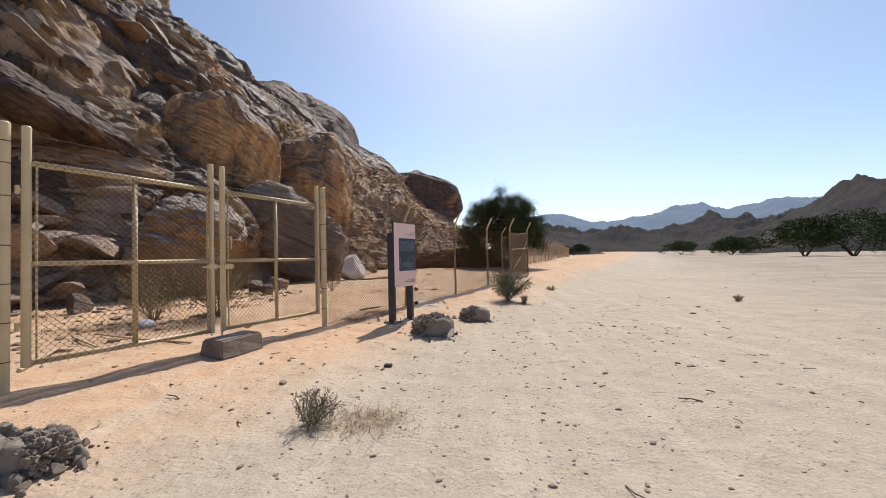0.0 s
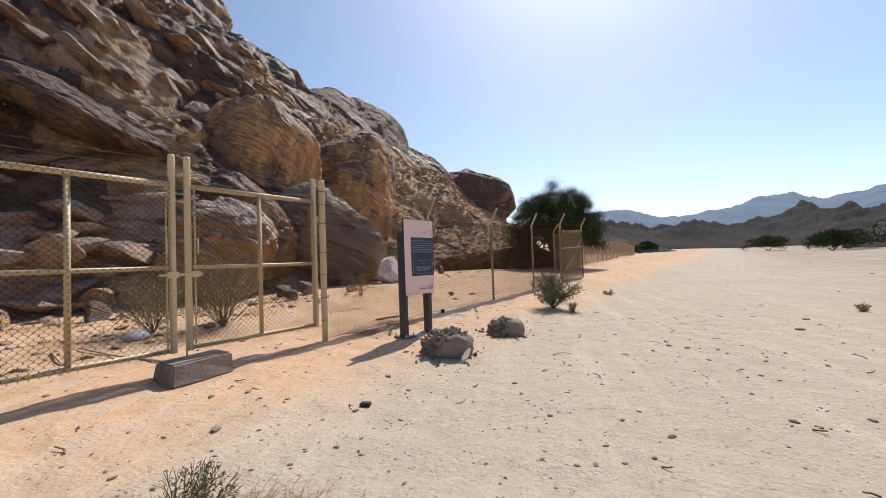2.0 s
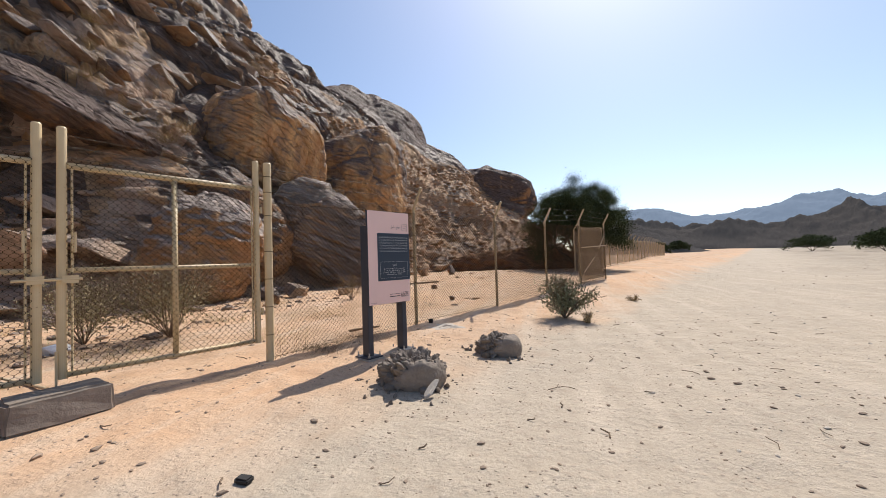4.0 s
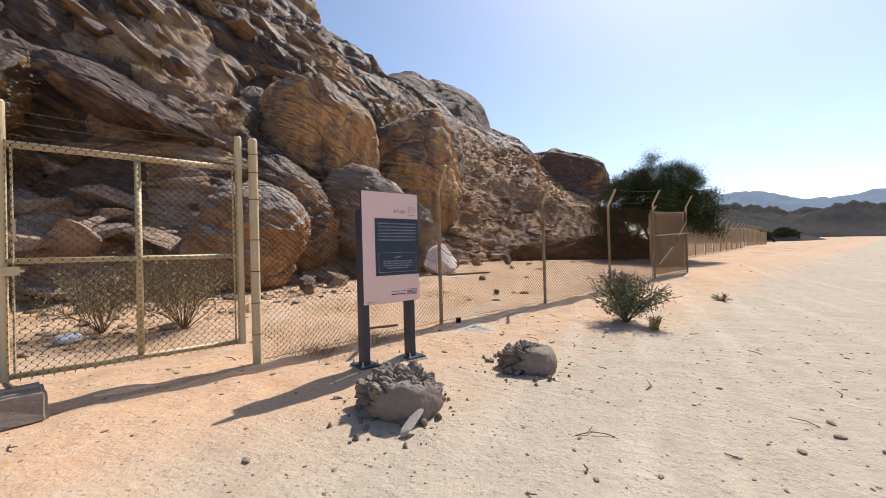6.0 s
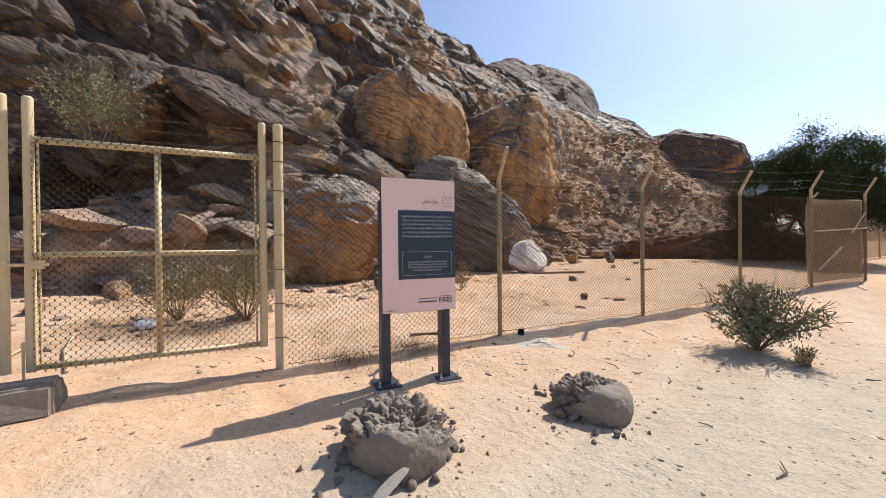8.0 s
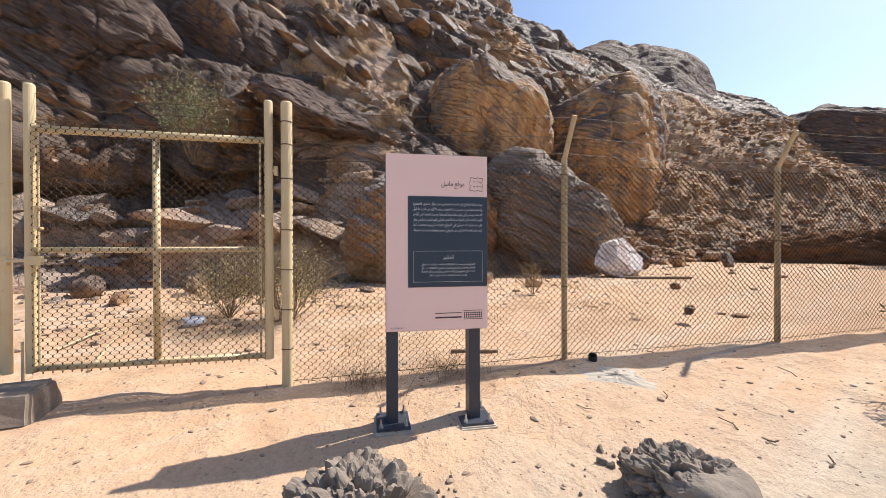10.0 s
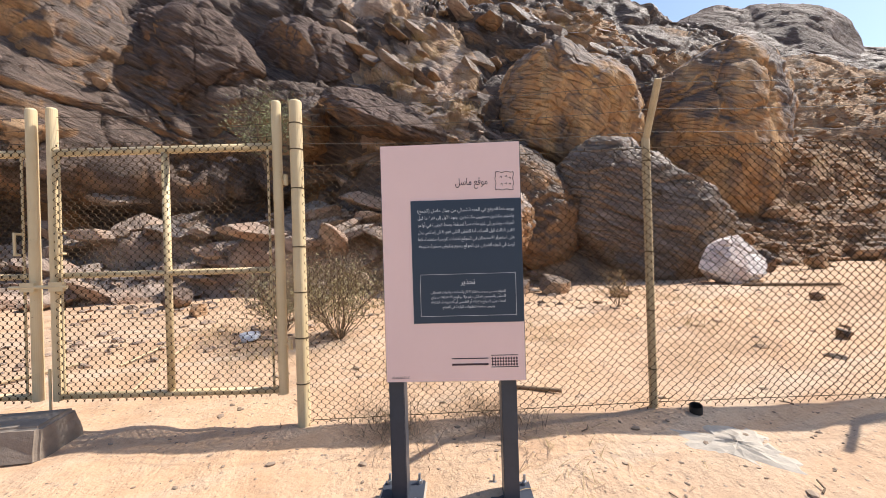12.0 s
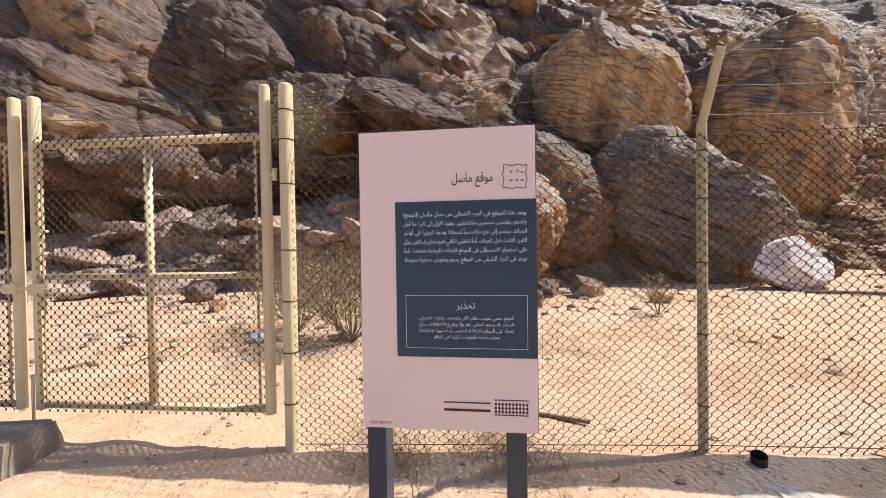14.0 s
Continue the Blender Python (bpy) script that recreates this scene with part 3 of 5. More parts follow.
rock("boulder", (-11.6, 11.2, 5.9), (2.4, 2.2, 0.65), -65, -26, 6, 47, MAT_VARNISHED, "thick dark rock ledge with a tan undercut front", 0.4, 0.10, 0.22, 0.3, "boulder", "", 0.10, 3)
rock("boulder", (-10.6, 17.9, 6.4), (2.4, 2.6, 2.65), 15, 0, 7, 34, MAT_ROCK_TAN, "great rounded boulder with an orange weathered face", 0.42, 0.07, 0.08, 0.45, "boulder", "", 0.06, 4, 0.22)
rock("boulder", (-9.2, 24.1, 5.6), (2.6, 3.0, 4.1), 10, -8, 7, 37, MAT_ROCK_TAN, "tall rounded orange-brown boulder leaning on the slope", 0.32, 0.07, 0.08, 0.45, "boulder", "", 0.06, 4, 0.22)
rock("boulder", (-7.4, 17.5, 2.4), (1.85, 2.6, 1.65), -62, -38, 7, 40, MAT_GREY, "layered grey-brown boulder with pale worn beds", 0.65, 0.06, 0.55, 0.28, "boulder", "", 0.06, 0, 0.2)
rock("boulder", (-8.1, 12.2, 1.6), (1.35, 1.4, 1.8), -60, -22, 6, 43, MAT_PALE_TAN, "undercut pale-topped outcrop with an orange side", 0.45, 0.10, 0.20, 0.3, "boulder", "", 0.12, 4)
rock("boulder", (-8.9, 14.4, 2.6), (1.7, 1.5, 2.1), 15, 0, 6, 46, MAT_ROCK, "stack of layered brown rock ledges below the boulders", 0.45, 0.10, 0.34, 0.34, "boulder", "", 0.10, 4)


# ---------------------------------------------------------------- gate and fence
def link_mesh(name, a, b, z0, z1, parent=None, cell=0.064, r=0.0032, top_z=None, bot_z=None):
    """Woven chain-link between plan points a and b: bent wires, each hooked round the next."""
    a, b = np.array(a), np.array(b)
    length = float(np.linalg.norm(b - a))
    u = (b - a) / length
    nrm = np.array((-u[1], u[0]))
    half = cell / 2
    n = max(2, int(length / half))
    m = max(2, int((z1 - z0) / half))
    verts, faces = [], []
    ring = [(math.cos(t) * r, math.sin(t) * r) for t in (0.5, 2.6, 4.7)]
    base = 0
    turns = m + 1
    m = 2 * turns - 1
    for i in range(n):
        s0 = (i + 0.5) * length / n
        k = np.repeat(np.arange(turns), 2)
        s = s0 + ((k + i) % 2 - 0.5) * half * 1.06
        z = z0 + (k + np.tile((-0.2, 0.2), turns)) * (z1 - z0) / (turns - 1)
        if bot_z is not None:
            z = z + bot_z[0] + (bot_z[1] - bot_z[0]) * s0 / length + 0.012 * math.sin(i * 0.7)
        w = 0.0025 * (((k + i) % 2) * 2 - 1)
        cx, cy = a[0] + u[0] * s + nrm[0] * w, a[1] + u[1] * s + nrm[1] * w
        for rs, rn in ring:
            verts.append(np.stack([cx + u[0] * rs + nrm[0] * rn, cy + u[1] * rs + nrm[1] * rn, z], 1))
        j = np.arange(m)
        for q in range(3):
            q1 = (q + 1) % 3
            faces.append(np.stack([base + q * (m + 1) + j, base + q1 * (m + 1) + j, base + q1 * (m + 1) + j + 1, base + q * (m + 1) + j + 1], 1))
        base += 3 * (m + 1)
    ob = new(name, mesh_of(name, np.concatenate(verts), np.concatenate(faces), MAT_WIRE))
    ob.parent = parent
    return ob


def barbed(name, pts, parent=None, sag=0.02, seed=0):
    """A strand of barbed wire through the given points."""
    rng = random.Random(seed)
    bm = bmesh.new()
    for p, q in zip(pts[:-1], pts[1:]):
        p, q = Vector(p), Vector(q)
        n = max(3, int((q - p).length / 0.35))
        line = [p.lerp(q, k / n) - Vector((0, 0, sag * 4 * (k / n) * (1 - k / n))) for k in range(n + 1)]
        for c, d in zip(line[:-1], line[1:]):
            rod(bm, c, d, 0.0021, seg=4, cap=False)
        d = (q - p).normalized()
        t = 0.1
        while t < (q - p).length:
            k = t / (q - p).length
            c = p.lerp(q, k) - Vector((0, 0, sag * 4 * k * (1 - k)))
            side = d.cross(Vector((rng.uniform(-1, 1), rng.uniform(-1, 1), rng.uniform(-1, 1)))).normalized() * 0.018
            rod(bm, c - side, c + side, 0.0016, 0.001, seg=4)
            t += 0.13
    return part(name, bm, MAT_BARB, parent)


def pt(s, off=0.0):
    """A point s metres along the fence line from the gate post, off metres to its road side."""
    return (P0[0] + FDIR[0] * s + FDIR[1] * off, P0[1] + FDIR[1] * s - FDIR[0] * off)


def round_post(name, x, y, z0, z1, r, mat, parent):
    bm = bmesh.new()
    rod(bm, (x, y, z0), (x, y, z1 - 0.012), r, seg=20)
    rod(bm, (x, y, z1 - 0.012), (x, y, z1), r, r * 0.8, seg=20)
    return part(name, bm, mat, parent, smooth=False)


def tie_rings(parent, x, y, zs, r):
    for z in zs:
        bm = bmesh.new()
        rod(bm, (x, y, z - 0.004), (x, y, z + 0.004), r + 0.003, seg=16)
        part("tie_wire", bm, MAT_WIRE, parent)


def thing(name, x, y, z, label, category, group=""):
    ob = new(name)
    ob.location = (x, y, z)
    ob.empty_display_size = 0.1
    return tagged(ob, label, category, group)


def settle(ob):
    """Move the parts, built in world places, under their empty."""
    bpy.context.view_layer.update()
    inv = Matrix.Translation(ob.location).inverted()
    for c in ob.children:
        c.matrix_parent_inverse = inv
    return ob


GT, GB = 2.63, 0.37                      # top of the stiles, foot of the leaf
RT, RM = 2.28, 1.33                      # rails


def gate_leaf(s_hinge, s_free, group):
    x, y = pt((s_hinge + s_free) / 2)
    leaf = thing("gate_leaf", x, y, GB, "cream-painted tube gate leaf filled with chain-link, closed", "gate", group)
    lo, hi = min(s_hinge, s_free), max(s_hinge, s_free)
    for s in (s_hinge, s_free):
        round_post("stile", *pt(s), GB, GT, 0.036, MAT_PAINT, leaf)
    for nm, z, r in (("top_rail", RT, 0.03), ("middle_rail", RM, 0.024), ("bottom_rail", GB + 0.03, 0.026)):
        bm = bmesh.new()
        rod(bm, (*pt(lo + 0.03), z), (*pt(hi - 0.03), z), r, seg=14)
        part(nm, bm, MAT_PAINT, leaf, smooth=True)
    mid = (lo + hi) / 2
    bm = bmesh.new()
    rod(bm, (*pt(mid), GB + 0.05), (*pt(mid), RT - 0.02), 0.027, seg=14)
    part("centre_bar", bm, MAT_PAINT, leaf, smooth=True)
    for s in (lo + 0.065, hi - 0.065):
        bm = bmesh.new()
        rod(bm, (*pt(s, 0.02), GB + 0.06), (*pt(s, 0.02), RT - 0.03), 0.009, seg=8)
        part("tension_bar", bm, MAT_PAINT, leaf)
    link_mesh("chain_link", pt(lo + 0.03, 0.034), pt(hi - 0.03, 0.034), GB + 0.0, RT + 0.05, leaf)
    for k, z in enumerate((2.36, 2.46, 2.56)):
        barbed("barbed_wire", [(*pt(lo), z), (*pt(hi), z)], leaf, 0.015, k + 3)
    # hinges
    d = 1 if s_free > s_hinge else -1
    for z in (0.75, 2.02):
        bm = bmesh.new()
        x0, y0 = pt(s_hinge - d * 0.06)
        rod(bm, (x0, y0, z - 0.04), (x0, y0, z + 0.04), 0.018, seg=10)
        rod(bm, (x0, y0, z), (*pt(s_hinge), z), 0.014, seg=8)
        part("hinge", bm, MAT_PAINT, leaf)
    return leaf


right_leaf = gate_leaf(-0.15, -1.89, "gate leaves")
left_leaf = gate_leaf(-3.80, -2.05, "gate leaves")
# latch across the two free stiles
bm = bmesh.new()
rod(bm, (*pt(-2.20, 0.05), 1.25), (*pt(-1.76, 0.05), 1.25), 0.013, seg=8)
part("bolt_bar", bm, MAT_PAINT, right_leaf)
for s in (-2.06, -1.84):
    bm = bmesh.new()
    mat4 = Matrix.Translation((*pt(s, 0.045), 1.25)) @ Matrix.Rotation(math.atan2(FDIR[1], FDIR[0]), 4, 'Z')
    bmesh.ops.create_cube(bm, size=1, matrix=mat4 @ Matrix.Diagonal((0.11, 0.03, 0.07, 1)))
    part("latch_plate", bm, MAT_PAINT, right_leaf)
for s, leaf in ((-2.13, left_leaf), (-1.81, right_leaf)):
    bm = bmesh.new()
    for z in (1.50, 1.66):
        rod(bm, (*pt(s), z), (*pt(s, 0.07), z), 0.010, seg=8)
    rod(bm, (*pt(s, 0.07), 1.49), (*pt(s, 0.07), 1.67), 0.010, seg=8)
    part("pull_handle", bm, MAT_PAINT, leaf)
bm = bmesh.new()
rod(bm, (*pt(-1.93, 0.03), 0.16), (*pt(-1.93, 0.03), 0.62), 0.010, seg=8)
part("drop_bolt", bm, MAT_PAINT, right_leaf)
settle(right_leaf), settle(left_leaf)

for s in (0.0, -3.95):
    x, y = pt(s)
    z0 = gz(x, y)
    gp = thing("gate_post", x, y, z0, "thick round cream-painted steel gate post set in sand", "post", "gate posts")
    round_post("tube", x, y, z0 - 0.15, GT, 0.048, MAT_PAINT, gp)
    tie_rings(gp, x, y, (0.45, 0.8, 1.15, 1.5, 1.95, 2.25, 2.45), 0.048)
    settle(gp)

POSTS = [2.70 + 2.78 * k for k in range(5)]
BEND, ARM = 2.08, 0.43


def fence_post(s, height, group, r=0.03):
    x, y = pt(s)
    z0 = gz(x, y)
    post = thing("fence_post", x, y, z0, "weathered cream steel fence post with an angled barbed wire arm", "post", group)
    round_post("tube", x, y, z0 - 0.1, z0 + height, r, MAT_POST, post)
    bm = bmesh.new()
    tip = (x + FDIR[1] * 0.2, y - FDIR[0] * 0.2, z0 + height + 0.37)
    rod(bm, (x, y, z0 + height - 0.02), tip, r * 0.85, seg=12)
    part("arm", bm, MAT_POST, post, smooth=False)
    tie_rings(post, x, y, (z0 + 0.3, z0 + 0.75, z0 + 1.2, z0 + 1.6, z0 + 1.9), r)
    settle(post)
    return (x, y, z0), (x, y, z0 + height), tip


ends = []
for k, s in enumerate(POSTS):
    ends.append(fence_post(s, BEND if k < 3 else 2.22, "fence posts"))
for k in range(len(ends)):
    a = pt(0.0) if k == 0 else ends[k - 1][0][:2]
    b = ends[k][0][:2]
    za, zb = gz(*a), gz(*b)
    panel = thing("chain_link_fence", (a[0] + b[0]) / 2, (a[1] + b[1]) / 2, (za + zb) / 2, "rusty brown chain-link fence bay with barbed wire above", "fence", "fence bays")
    link_mesh("chain_link", pt(0.05 if k == 0 else POSTS[k - 1], 0.035), pt(POSTS[k], 0.035), 0.0, 1.98, panel, bot_z=(za + 0.02, zb + 0.02))
    for h in (0.02, 1.98):
        bm = bmesh.new()
        rod(bm, (a[0], a[1], za + h + 0.02), (b[0], b[1], zb + h + 0.02), 0.003, seg=5)
        part("line_wire", bm, MAT_WIRE, panel)
    for j, f in enumerate((0.1, 0.5, 0.95)):
        p = Vector(ends[k][1]).lerp(Vector(ends[k][2]), f)
        q = Vector((*pt(0.0), 2.3 + 0.13 * j)) if k == 0 else Vector(ends[k - 1][1]).lerp(Vector(ends[k - 1][2]), f)
        barbed("barbed_wire", [q, p], panel, 0.03, 10 * k + j)
    settle(panel)
# torn screen cloth and two rails on the last bay
a, b = pt(POSTS[3], -0.06), pt(POSTS[4], -0.06)
nu, nv = 16, 10
u, v = np.meshgrid(np.linspace(0, 1, nu), np.linspace(0, 1, nv))
wave = 0.03 * np.sin(u * 9 + 3 * v) * np.sin(u * math.pi)
cloth = new("screen_cloth", mesh_of("screen_cloth", np.stack([(a[0] + (b[0] - a[0]) * u + wave).ravel(), (a[1] + (b[1] - a[1]) * u).ravel(), (gz(*a) + (gz(*b) - gz(*a)) * u + 0.08 + 1.95 * v - 0.03 * np.sin(u * 5) * (v > 0.95)).ravel()], 1), grid_faces(nu, nv), MAT_CLOTH))
sol = cloth.modifiers.new("thickness", "SOLIDIFY")
sol.thickness = 0.008
tagged(cloth, "brown screen cloth hung on the last chain-link bay", "fence screen", "screen cloths")
for k, (s0, z0, s1, z1) in enumerate(((POSTS[3] + 0.05, 1.62, POSTS[4] - 0.1, 1.72), (POSTS[3] + 0.2, 0.75, POSTS[3] + 1.3, 1.25), (POSTS[4] - 0.9, 1.6, POSTS[4] - 0.2, 2.1))):
    bm = bmesh.new()
    rod(bm, (*pt(s0, 0.06), z0), (*pt(s1, 0.06), z1), 0.018, seg=8)
    part("brace_pole", bm, MAT_POST, cloth)
# the bay beyond the hinge post of the left leaf
x, y = pt(-6.7)
end_post = fence_post(-6.7, BEND, "fence posts")
panel = thing("chain_link_fence", *pt(-5.3), gz(*pt(-5.3)), "rusty brown chain-link fence bay with barbed wire above", "fence", "fence bays")
link_mesh("chain_link", pt(-6.7, 0.035), pt(-4.0, 0.035), 0.0, 1.98, panel, bot_z=(gz(*pt(-6.7)) + 0.02, gz(*pt(-4)) + 0.02))
settle(panel)


# ---------------------------------------------------------------- screened fence farther on
def screened_fence(a, b, step, group, height=2.1):
    a, b = Vector(a), Vector(b)
    d = (b - a).normalized()
    n = int((b - a).length / step)
    out = Vector((d.y, -d.x))
    for k in range(n + 1):
        p = a + d * step * k
        z0 = gz(p.x, p.y)
        post = thing("fence_post", p.x, p.y, z0, "steel fence post with an angled arm beside brown screen cloth", "post", group)
        round_post("tube", p.x, p.y, z0 - 0.1, z0 + height, 0.035, MAT_POST, post)
        bm = bmesh.new()
        rod(bm, (p.x, p.y, z0 + height), (p.x + out.x * 0.28, p.y + out.y * 0.28, z0 + height + 0.36), 0.03, seg=8)
        part("arm", bm, MAT_POST, post)
        settle(post)
        if k == n:
            break
        q = a + d * step * (k + 1)
        z1 = gz(q.x, q.y)
        nu, nv = 14, 8
        u, v = np.meshgrid(np.linspace(0, 1, nu), np.linspace(0, 1, nv))
        bulge = 0.05 * np.sin(u * math.pi) * np.sin(v * 3.1) + 0.015 * np.sin(u * 23 + k)
        vx = p.x + (q.x - p.x) * u - out.x * (0.04 + bulge)
        vy = p.y + (q.y - p.y) * u - out.y * (0.04 + bulge)
        vz = z0 + (z1 - z0) * u + 0.06 + v * (height - 0.12) - 0.04 * np.sin(u * math.pi) * v
        cloth = new("screen_cloth", mesh_of("screen_cloth", np.stack([vx.ravel(), vy.ravel(), vz.ravel()], 1), grid_faces(nu, nv), MAT_CLOTH))
        sol = cloth.modifiers.new("thickness", "SOLIDIFY")
        sol.thickness = 0.01
        tagged(cloth, "sun-bleached brown screen cloth stretched on the fence", "fence screen", "screen cloths")
        if k < 14:
            for f in (0.3, 0.9):
                barbed_pts = [(p.x + out.x * 0.28 * f, p.y + out.y * 0.28 * f, z0 + height + 0.36 * f), (q.x + out.x * 0.28 * f, q.y + out.y * 0.28 * f, z1 + height + 0.36 * f)]
                bm = bmesh.new()
                rod(bm, *barbed_pts, 0.004, seg=4)
                w = part("barbed_wire", bm, MAT_BARB, cloth)


screened_fence((2.5, 23.8), (21.7, 87.0), 3.1, "screened fence posts", 2.15)
rock("earth_bank", (-0.8, 27.6, 0.5), (4.2, 1.3, 1.5), 12, 0, 6, 61, MAT_EARTH, "low crumbling bank of red-brown earth under the tree", 0.5, 0.2, 0.2, 0.3, "bank", "", 0.2, 5, 1.4)


# ---------------------------------------------------------------- information sign
SA, SB = Vector((-0.684, 7.942)), Vector((-0.379, 8.595))
SU = (SB - SA).normalized()
SW = (SB - SA).length
SN = Vector((SU.y, -SU.x))
SZ0, SZ1 = 0.764, 1.992
sign = thing("information_sign", (SA.x + SB.x) / 2, (SA.y + SB.y) / 2, gz(-0.53, 8.27), "pink and navy information board on two dark steel legs", "sign")
SM = Matrix(((SU.x, SN.x, 0, SA.x), (SU.y, SN.y, 0, SA.y), (0, 0, 1, 0), (0, 0, 0, 1)))   # along, out, up


def sign_box(name, u0, u1, o0, o1, z0, z1, mat, parent=None, bevel=0.0, label=""):
    bm = box(bmesh.new(), u0, u1, o0, o1, z0, z1, bevel)
    bm.transform(SM)
    bmesh.ops.recalc_face_normals(bm, faces=bm.faces[:])
    return part(name, bm, mat, parent or sign, label)


sign_box("board", 0, SW, -0.035, 0, SZ0, SZ1, MAT_LEG, None, 0.003, "dark edge and back of the board")
sign_box("pink_face", 0.003, SW - 0.003, 0.0005, 0.004, SZ0 + 0.003, SZ1 - 0.003, MAT_PINK, None, 0, "pale pink printed face")
FH = SZ1 - SZ0


def fz(v):
    return SZ1 - v * FH


NV0, NV1, NU0 = 0.238, 0.753, 0.212
sign_box("navy_field", NU0 * SW, SW - 0.003, 0.005, 0.0075, fz(NV1), fz(NV0), MAT_NAVY, None, 0, "dark navy text field")
for u in (0.035, SW - 0.095):
    z0 = gz(*(SM @ Vector((u, -0.04, 0))).xy)
    sign_box("leg", u - 0.03, u + 0.05, -0.16, -0.036, z0 + 0.012, SZ1 - 0.2, MAT_LEG, None, 0.004, "dark slate steel leg")
    plate = sign_box("foot_plate", u - 0.10, u + 0.13, -0.23, 0.05, z0 + 0.004, z0 + 0.02, MAT_LEG, None, 0.002)
    sign_box("footing", u - 0.12, u + 0.15, -0.25, 0.07, z0 - 0.08, z0 + 0.003, MAT_PLASTER, None, 0.01, "pale mortar pad under the plate")
    for du, do in ((-0.07, -0.2), (0.10, -0.2), (-0.07, 0.02), (0.10, 0.02)):
        bm = bmesh.new()
        c = SM @ Vector((u + du, do, z0))
        rod(bm, c, c + Vector((0, 0, 0.075)), 0.008, seg=8)
        rod(bm, c + Vector((0, 0, 0.02)), c + Vector((0, 0, 0.04)), 0.016, seg=6)
        part("bolt", bm, MAT_BOLT, plate)

# joined forms of the Arabic letters: isolated form; the next ones are final, initial, medial
FORMS = {}
code = 0xFE80
for ch, n in (("ء", 1), ("آ", 2), ("أ", 2), ("ؤ", 2), ("إ", 2), ("ئ", 4), ("ا", 2), ("ب", 4), ("ة", 2), ("ت", 4), ("ث", 4), ("ج", 4), ("ح", 4), ("خ", 4),
              ("د", 2), ("ذ", 2), ("ر", 2), ("ز", 2), ("س", 4), ("ش", 4), ("ص", 4), ("ض", 4), ("ط", 4), ("ظ", 4), ("ع", 4), ("غ", 4), ("ف", 4), ("ق", 4),
              ("ك", 4), ("ل", 4), ("م", 4), ("ن", 4), ("ه", 4), ("و", 2), ("ى", 2), ("ي", 4)):
    FORMS[ch] = (code, n)
    code += n
LAM_ALEF = {"آ": 0xFEF5, "أ": 0xFEF7, "إ": 0xFEF9, "ا": 0xFEFB}


def shaped(text):
    """Arabic text as joined letter forms in the order in which they stand from left to right."""
    out, i, joined = [], 0, False
    while i < len(text):
        c = text[i]
        if c == "ل" and i + 1 < len(text) and text[i + 1] in LAM_ALEF:
            out.append(chr(LAM_ALEF[text[i + 1]] + (1 if joined else 0)))
            joined, i = False, i + 2
            continue
        if c not in FORMS:
            out.append({"(": ")", ")": "("}.get(c, c))
            joined, i = False, i + 1
            continue
        base, n = FORMS[c]
        nxt = n == 4 and i + 1 < len(text) and text[i + 1] in FORMS and text[i + 1] != "ء"
        k = (3 if nxt else 1) if joined else (2 if nxt else 0)
        out.append(chr(base + k))
        joined, i = nxt, i + 1
    res, run = [], ""
    for c in out:
        if c.isascii() and (c.isdigit() or c == "/"):
            run += c
        else:
            if run:
                res.append(run)
                run = ""
            res.append(c)
    if run:
        res.append(run)
    return "".join(reversed(res))


def lettering(name, text, u, z, width, mat, out, parent, align="RIGHT", size=None, x_scale=1.0):
    """Flat letters on the sign's face; u: the right or left end or the middle; width: how wide the line runs (0: by its size)."""
    cu = bpy.data.curves.new(name, "FONT")
    cu.body = text
    cu.align_x = align
    cu.size = size
    cu.resolution_u = 2
    tmp = bpy.data.objects.new(name, cu)
    scene.collection.objects.link(tmp)
    bpy.context.view_layer.update()
    me = bpy.data.meshes.new_from_object(tmp.evaluated_get(bpy.context.evaluated_depsgraph_get()))
    bpy.data.objects.remove(tmp)
    co = np.empty(len(me.vertices) * 3, np.float32)
    me.vertices.foreach_get("co", co)
    co = co.reshape(-1, 3)
    if width and len(co):
        k = width / (co[:, 0].max() - co[:, 0].min())
        co[:, 0] *= k
    if align == "RIGHT":
        co[:, 0] += u - co[:, 0].max()
    elif align == "LEFT":
        co[:, 0] += u - co[:, 0].min()
    else:
        co[:, 0] += u - (co[:, 0].max() + co[:, 0].min()) / 2
    m3 = np.stack([co[:, 0], np.full(len(co), out), co[:, 1] + z], 1)
    w = m3 @ np.array(SM.to_3x3()).T + np.array((SA.x, SA.y, 0))
    me.vertices.foreach_set("co", w.astype(np.float32).ravel())
    me.materials.clear()
    me.materials.append(mat)
    me.update()
    ob = new(name, me)
    ob.parent = parent or sign
    return ob


RU = 0.935 * SW
lettering("title_text", shaped("موقع ماسل"), 0.765 * SW, fz(0.178), 0.228 * SW, MAT_DARK_INK, 0.006, None, size=0.052)
LINES = ("يوجد هذا الموقع في الجزء الشمالي من جبال ماسل (الجمح)",
         "واشتهر بنقشين صخريين مكتشفين، يعود الأول إلى فترة ما قبل",
         "الميلاد، ويشير إلى غزو ملك سبأ لمنطقة وسط الجزيرة في أواخر",
         "القرن الثالث قبل الميلاد، أما النقش الثاني فهو نقش إسلامي يدل",
         "على استمرار الاستيطان في الموقع لفترات تاريخية متعددة، كما",
         "توجد في الجزء الشرقي من الموقع رسوم ونقوش صخرية متنوعة.")
for k, line in enumerate(LINES):
    lettering("text_line", shaped(line), RU + 0.01 * SW, fz(0.287 + 0.0298 * k), 0.685 * SW, MAT_WHITE_INK, 0.0085, None, size=0.0245)
lettering("warning_title", shaped("تحذير"), 0.605 * SW, fz(0.592), 0.105 * SW, MAT_WHITE_INK, 0.0085, None, "CENTER", size=0.038)
